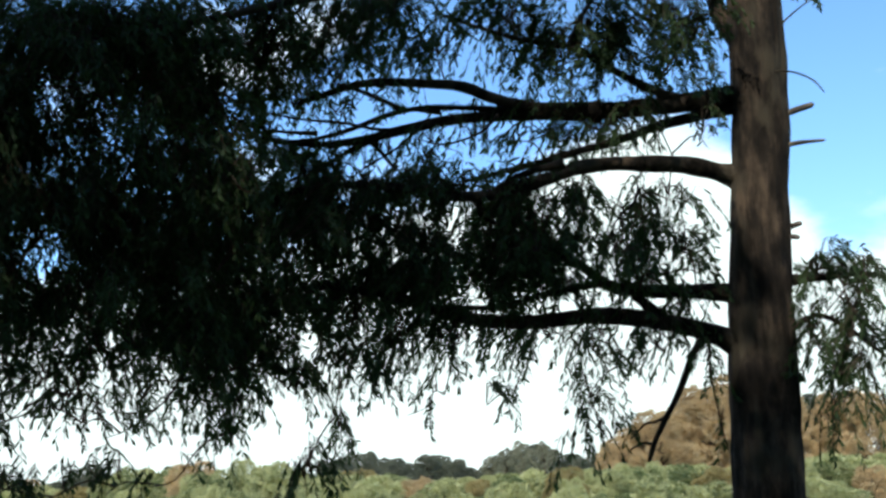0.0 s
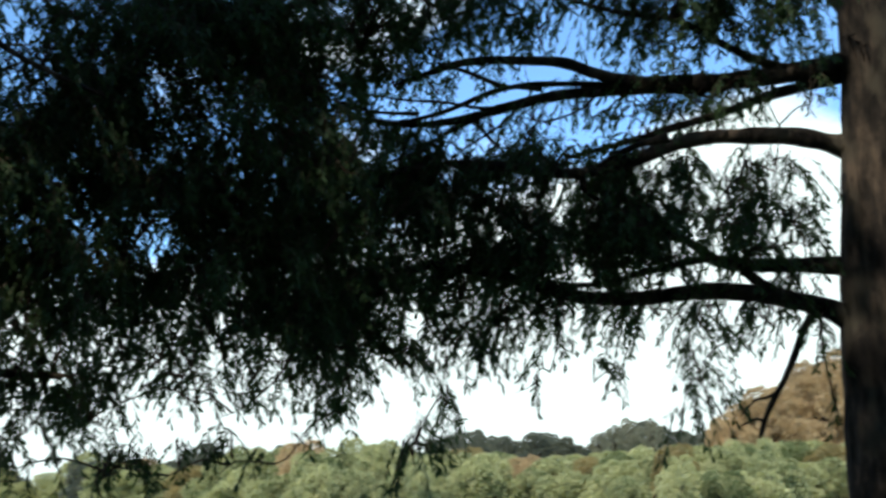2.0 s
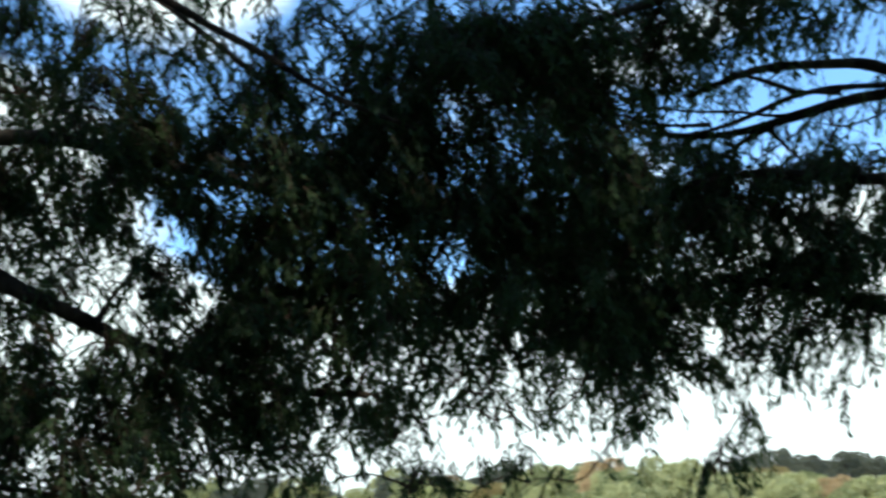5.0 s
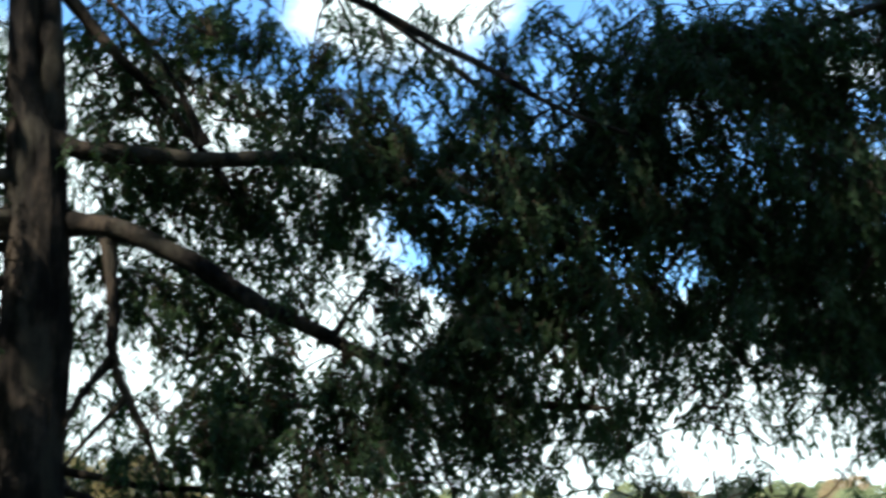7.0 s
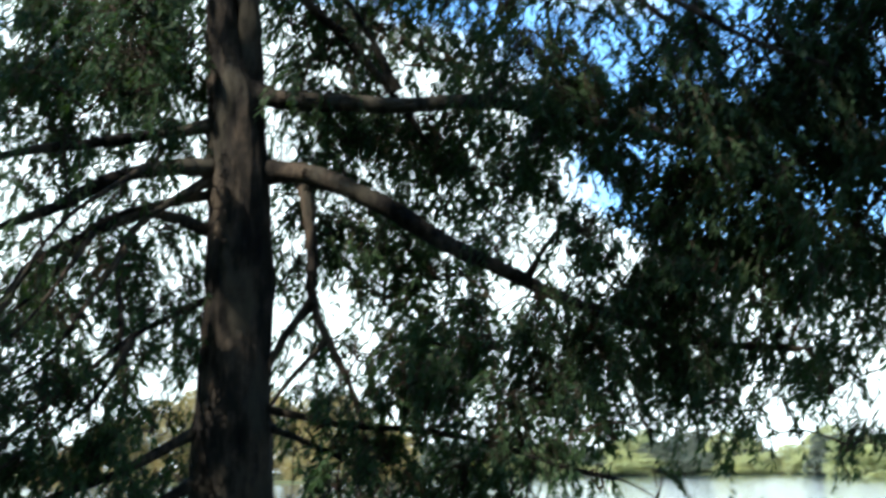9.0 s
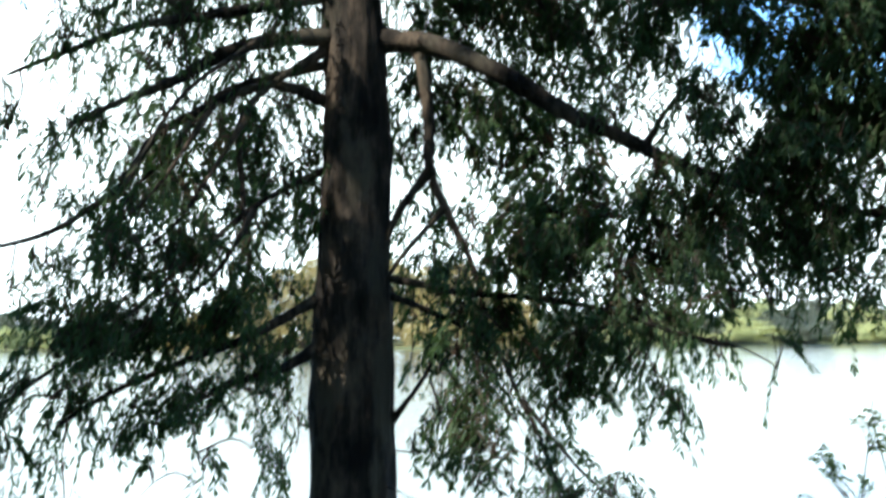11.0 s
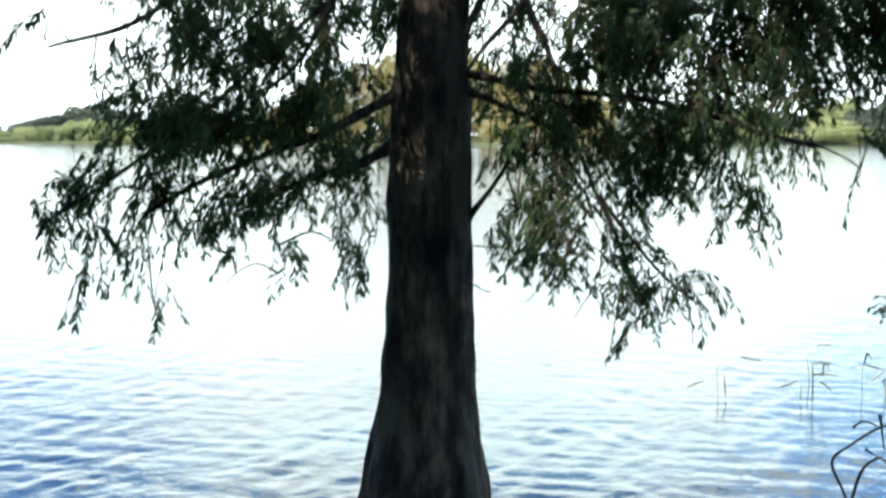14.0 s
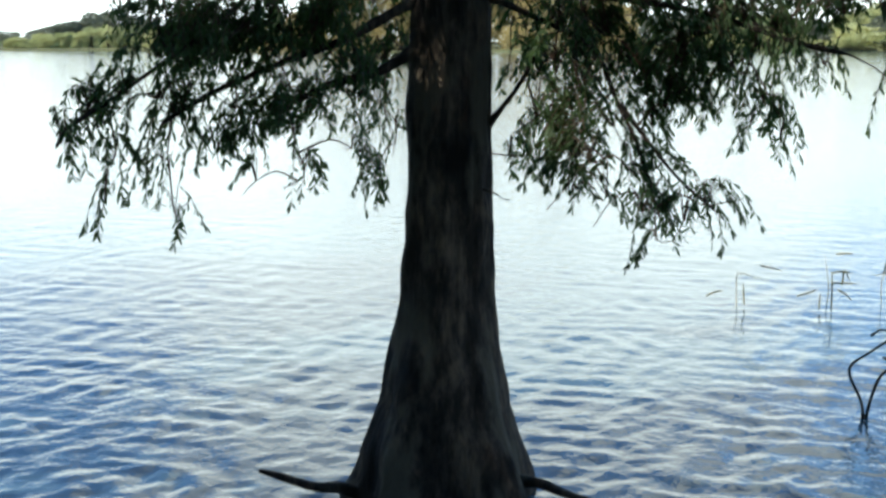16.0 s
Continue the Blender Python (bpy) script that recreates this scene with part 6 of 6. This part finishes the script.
# bent reeds standing in the shallows
reeds = empty_thing("reed_clump", (0, 0, 0), "sparse bent reed stalks rising from the lake", "reeds", "shallow water reeds")
ribbon(reeds, [(-6.535, 9.881, -0.100), (-6.545, 9.875, 0.188), (-6.540, 9.878, 0.324), (-6.439, 9.944, 0.303), (-6.313, 10.025, 0.268)], 0.0055, "stem")
ribbon(reeds, [(-6.498, 9.942, 0.029), (-6.513, 9.932, 0.238)], 0.010, "blade")
ribbon(reeds, [(-6.412, 10.033, 0.395), (-6.243, 10.139, 0.357)], 0.010, "blade")
ribbon(reeds, [(-6.819, 9.797, 0.086), (-6.753, 9.843, 0.126), (-6.690, 9.886, 0.145)], 0.010, "blade")
reeds = empty_thing("reed_clump", (0, 0, 0), "tangled broken reed stalks with folded blades", "reeds", "shallow water reeds")
ribbon(reeds, [(-5.848, 10.243, -0.001), (-5.834, 10.251, 0.213), (-5.847, 10.244, 0.353), (-5.880, 10.225, 0.553)], 0.0055, "stem")
ribbon(reeds, [(-5.822, 10.293, 0.016), (-5.823, 10.292, 0.229), (-5.830, 10.288, 0.390)], 0.010, "blade")
ribbon(reeds, [(-5.928, 10.267, 0.025), (-5.924, 10.269, 0.178)], 0.010, "blade")
ribbon(reeds, [(-5.865, 10.337, 0.262), (-5.773, 10.389, 0.272), (-5.664, 10.449, 0.268)], 0.010, "blade")
ribbon(reeds, [(-5.882, 10.362, 0.354), (-5.790, 10.414, 0.370), (-5.706, 10.460, 0.359)], 0.010, "blade")
ribbon(reeds, [(-5.810, 10.437, 0.242), (-5.796, 10.445, 0.375), (-5.752, 10.469, 0.276)], 0.010, "blade")
ribbon(reeds, [(-5.858, 10.445, 0.194), (-5.798, 10.478, 0.157), (-5.742, 10.509, 0.095)], 0.010, "blade")
ribbon(reeds, [(-6.176, 10.294, 0.108), (-6.084, 10.349, 0.144), (-6.017, 10.389, 0.186)], 0.010, "blade")
ribbon(reeds, [(-5.911, 10.484, 0.504), (-5.835, 10.526, 0.516), (-5.776, 10.559, 0.513)], 0.010, "blade")
reeds = empty_thing("reed_clump", (0, 0, 0), "hooked dry reed stalks standing in water", "reeds", "shallow water reeds")
ribbon(reeds, [(-5.671, 10.914, 0.000), (-5.680, 10.910, 0.229), (-5.661, 10.920, 0.313), (-5.699, 10.900, 0.294), (-5.785, 10.854, 0.280)], 0.0055, "stem")
ribbon(reeds, [(-5.682, 10.943, 0.287), (-5.655, 10.957, 0.409), (-5.610, 10.980, 0.329)], 0.010, "blade")
ribbon(reeds, [(-5.636, 11.000, 0.146), (-5.524, 11.057, 0.251)], 0.010, "blade")
ribbon(reeds, [(-5.697, 11.002, 0.288), (-5.538, 11.083, 0.252)], 0.010, "blade")
ribbon(reeds, [(-5.545, 11.114, -0.010), (-5.560, 11.106, 0.178)], 0.010, "blade")

# the leafy shrub at the edge of the shallows
shrub = empty_thing("shrub", (0, 0, 0), "small leafy shrub with bent dark stems in the water", "shrub")
one = limb(shrub, [(-3.979, 7.501, -0.074), (-3.999, 7.490, 0.096), (-4.071, 7.452, 0.311), (-3.970, 7.506, 0.434), (-3.816, 7.585, 0.563), (-3.632, 7.675, 0.655), (-3.462, 7.753, 1.006)], 0.011, 0.007, name="stem")
one = limb(shrub, [(-3.983, 7.522, -0.078), (-3.966, 7.531, 0.095), (-3.915, 7.557, 0.277), (-3.832, 7.600, 0.358), (-3.753, 7.639, 0.351), (-3.578, 7.723, 0.566), (-3.560, 7.731, 0.997)], 0.011, 0.007, name="stem")
bough(*one, (-3.82, 7.58, 1.35, 0.08, 0.08, 9), 0.3, 0.8, 13, (0.036, 0.06), 0.014, WILLOW, "leafy_twig")
bough(*one, (-3.69, 7.65, 1.51, 0.09, 0.10, 10), 0.3, 0.8, 13, (0.036, 0.06), 0.014, WILLOW, "leafy_twig")
bough(*one, (-3.69, 7.65, 0.95, 0.10, 0.15, 16), 0.3, 0.8, 13, (0.036, 0.06), 0.014, WILLOW, "leafy_twig")
bough(*one, (-3.45, 7.76, 1.85, 0.07, 0.09, 8), 0.3, 0.8, 13, (0.036, 0.06), 0.014, WILLOW, "leafy_twig")
bough(*one, (-3.57, 7.70, 1.34, 0.15, 0.22, 20), 0.3, 0.8, 13, (0.036, 0.06), 0.014, WILLOW, "leafy_twig")
bough(*one, (-3.48, 7.74, 1.69, 0.19, 0.19, 24), 0.3, 0.8, 13, (0.036, 0.06), 0.014, WILLOW, "leafy_twig")
bough(*one, (-3.73, 7.63, 1.63, 0.04, 0.06, 4), 0.3, 0.8, 13, (0.036, 0.06), 0.014, WILLOW, "leafy_twig")
bough(*one, (-3.51, 7.73, 0.99, 0.15, 0.19, 20), 0.3, 0.8, 13, (0.036, 0.06), 0.014, WILLOW, "leafy_twig")
one = limb(shrub, [(-3.980, 7.546, 0.539), (-3.920, 7.577, 0.584), (-3.834, 7.621, 0.551)], 0.007, 0.004, name="stem")
one = limb(shrub, [(-3.918, 7.600, 0.401), (-3.844, 7.638, 0.349)], 0.007, 0.004, name="stem")
one = limb(shrub, [(-3.854, 7.656, 0.623), (-3.823, 7.671, 0.387)], 0.007, 0.005, name="stem")


# ---- far shore trees ----
def far_tree(name, kind, seed, label, lobes=22, open_crown=0.0, pointed=0.0, fine=1.0):
    """A tree of unit height and breadth: trunk, a limb to every lobe, and rounded lobes of leaves with shade between them."""
    gen = np.random.default_rng(seed)
    thing = empty_thing(name, (0, 0, -50), label, "tree", "far shore trees")
    path = glide([(0, 0, -0.05), (0.02, 0, 0.2), (0.0, 0.02, 0.5), (0.03, 0, 0.8)], 8)
    wood, bark = tubes(path[None], np.linspace(0.035, 0.008, 8)[None], 7)
    vs, fs, n = [], [], 0
    arms = []
    for k in range(lobes):
        h = (k + gen.uniform(0.1, 0.9)) / lobes * (0.86 if open_crown == 0 else 0.7) + (0.02 if open_crown == 0 else 0.26)
        a = k * 2.4 + gen.uniform(-0.5, 0.5)
        wide = 0.42 * max(0.05, 1 - (abs(h - 0.34) / 0.62) ** 2.2) ** 0.5 * (1 - pointed * 0.6 * h)
        q = wide * gen.uniform(0.55, 1.0)
        r = gen.uniform(0.10, 0.21) * (1 - 0.45 * open_crown) * (1 - pointed * 0.45 * h)
        c = np.array([q * math.cos(a), q * math.sin(a), h])
        arms.append(glide([(0.01, 0.01, max(0.02, h * 0.55)), c * [0.5, 0.5, 0.8], c], 5))
        m = int(5200 * r * (1 - 0.5 * open_crown) * fine)
        d = unit(gen.normal(size=(m, 3)) + [0, 0, 0.35])
        knob = 1 + 0.42 * np.array([noise.noise(Vector(p * 2.6 + k)) for p in d])
        pos = c + d * (r * knob * gen.uniform(0.80, 1.05, m))[:, None] * [1, 1, 0.9]
        way = unit(d + gen.normal(size=(m, 3)) * 0.7)
        v, f = leaf_blades(pos, way, gen.uniform(0.022, 0.05, m) / fine ** 0.6, gen.uniform(0.016, 0.032, m) / fine ** 0.6)
        vs.append(v), fs.append(f + n)
        n += len(v)
    v2, f2 = tubes(np.array(arms), np.broadcast_to(np.linspace(0.014, 0.004, 5), (lobes, 5)), 4)
    mesh_object("trunk", np.concatenate([wood, v2]), np.concatenate([bark, f2 + len(wood)]), TWIG, thing)
    mesh_object("crown", np.concatenate(vs), np.concatenate(fs), FAR[kind], thing)
    return thing


protos = {
    "green": [far_tree("broadleaf_tree", "green", s, "light green bushy tree on the far lake shore") for s in (1, 2, 3)],
    "dark": [far_tree("conifer_tree", "dark", s, "dark green tree on the far wooded rise", 20, 0.0, p) for s, p in ((4, 0.2), (5, 0.9), (6, 0.3))],
    "brown": [far_tree("rust_tree", "brown", s, "rust-brown autumn tree on the shore", 24, fine=2.6) for s in (7, 8)],
    "olive": [far_tree("olive_tree", "olive", s, "tall olive-brown tree on the headland", 24, fine=2.2) for s in (9, 10)],
    "grey": [far_tree("eucalyptus_tree", "grey", s, "tall thin-crowned grey-green tree on the far rise", 17, 0.8) for s in (12, 13)],
}
used = set()


def plant(kind, az, dist, height, width, gen):
    p = protos[kind][int(gen.integers(len(protos[kind])))]
    x, y = -dist * math.sin(radians(az)), dist * math.cos(radians(az))
    m = pose(x, y, land_height(x, y) - 0.2, 0, 0, gen.uniform(0, 360)) @ Matrix.Diagonal((width, width, height, 1))
    if p in used:
        copy_thing(p, m @ Matrix.Diagonal((1 / p.scale.x, 1 / p.scale.y, 1 / p.scale.z, 1)))
    else:
        used.add(p)
        p.matrix_basis = m


def far_woods():
    gen = np.random.default_rng(5)
    az = -19.0
    while az < 37:                        # bushes along the near curve of the shore, in three rows
        d = shore_distance(az)
        for row, lower in ((0, 0.75), (7, 0.25), (16, 0.0)):
            far = d + row + gen.uniform(0, 6)
            rise = 0.08 + 0.75 * min(1, max(0, az / 10))
            top = EYE + far * math.tan(radians(rise * gen.uniform(0.2, 1.45) - lower * gen.uniform(0.4, 1.1)))
            dice = gen.random()
            other = ("brown" if dice < 0.93 else "olive") if az < 20 else "dark"
            plant("green" if dice < (0.86 if az < 20 else 0.6) else other, az + gen.uniform(-0.7, 0.7), far, max(1.0, top - 0.5 - 0.015 * row) * 1.3, far * gen.uniform(0.034, 0.054), gen)
        az += gen.uniform(0.95, 1.5)
    az = -5.0
    while az < 38:                        # dark woods on the rise behind
        top = 7.2 + 2.0 * math.sin(az * 0.62 - 1.0) + 1.2 * math.sin(az * 1.7)
        if not 20 < az < 26:
            plant("dark", az, 440 + gen.uniform(-15, 25), (max(4.5, top) * gen.uniform(0.85, 1.2) + 1.2) * 1.2, gen.uniform(9, 14), gen)
        az += gen.uniform(0.5, 0.8)
    az = 53.0
    while az < 70:                        # the low shore beyond the big tree
        d = shore_distance(az)
        hump = math.exp(-((az - 60.5) / 2.2) ** 2)
        plant("green", az, d + 12, gen.uniform(3.0, 4.0) + 3 * hump, gen.uniform(6, 9), gen)
        plant("dark", az + 0.3, d + 40 + 140 * (az > 63.2), gen.uniform(4.4, 5.6) + 5.5 * hump, gen.uniform(12, 17), gen)
        az += gen.uniform(0.45, 0.75) + 0.5 * (az > 63.2)
    for a, d, h, w, kind in ((-7.9, 180, 7.6, 8, "brown"), (-9.8, 186, 10.5, 11, "brown"), (-12.2, 188, 14, 14, "brown"), (-8.9, 177, 9, 10, "brown"), (-11.0, 183, 12.5, 12, "brown"), (-13.7, 188, 13, 12, "brown"), (-15.6, 195, 11.5, 10, "dark"), (-16.4, 192, 11, 9, "brown"), (-17.4, 190, 10.5, 10, "brown"), (-19.6, 195, 11, 11, "brown"), (-22, 195, 11, 11, "brown"),
                             (-6.6, 215, 4.6, 5, "dark"), (-2.9, 400, 12.2, 11, "grey"), (-2.2, 398, 10.6, 10, "grey"), (-3.9, 402, 11.8, 9, "grey"), (-1.5, 405, 8.6, 8, "grey"), (-5.4, 214, 4.6, 4, "dark"), (-6.0, 216, 5.2, 3, "dark"), (-7.0, 176, 5.5, 6, "brown")):
        plant(kind, a, d, h, w, gen)
    for a, d, h, w in ((39.3, 315, 15, 20), (42, 312, 19.5, 24), (45, 318, 21, 25), (48.3, 312, 20, 24), (51, 316, 16, 20), (53.2, 322, 11, 16)):
        plant("olive", a, d, h, w, gen)


far_woods()
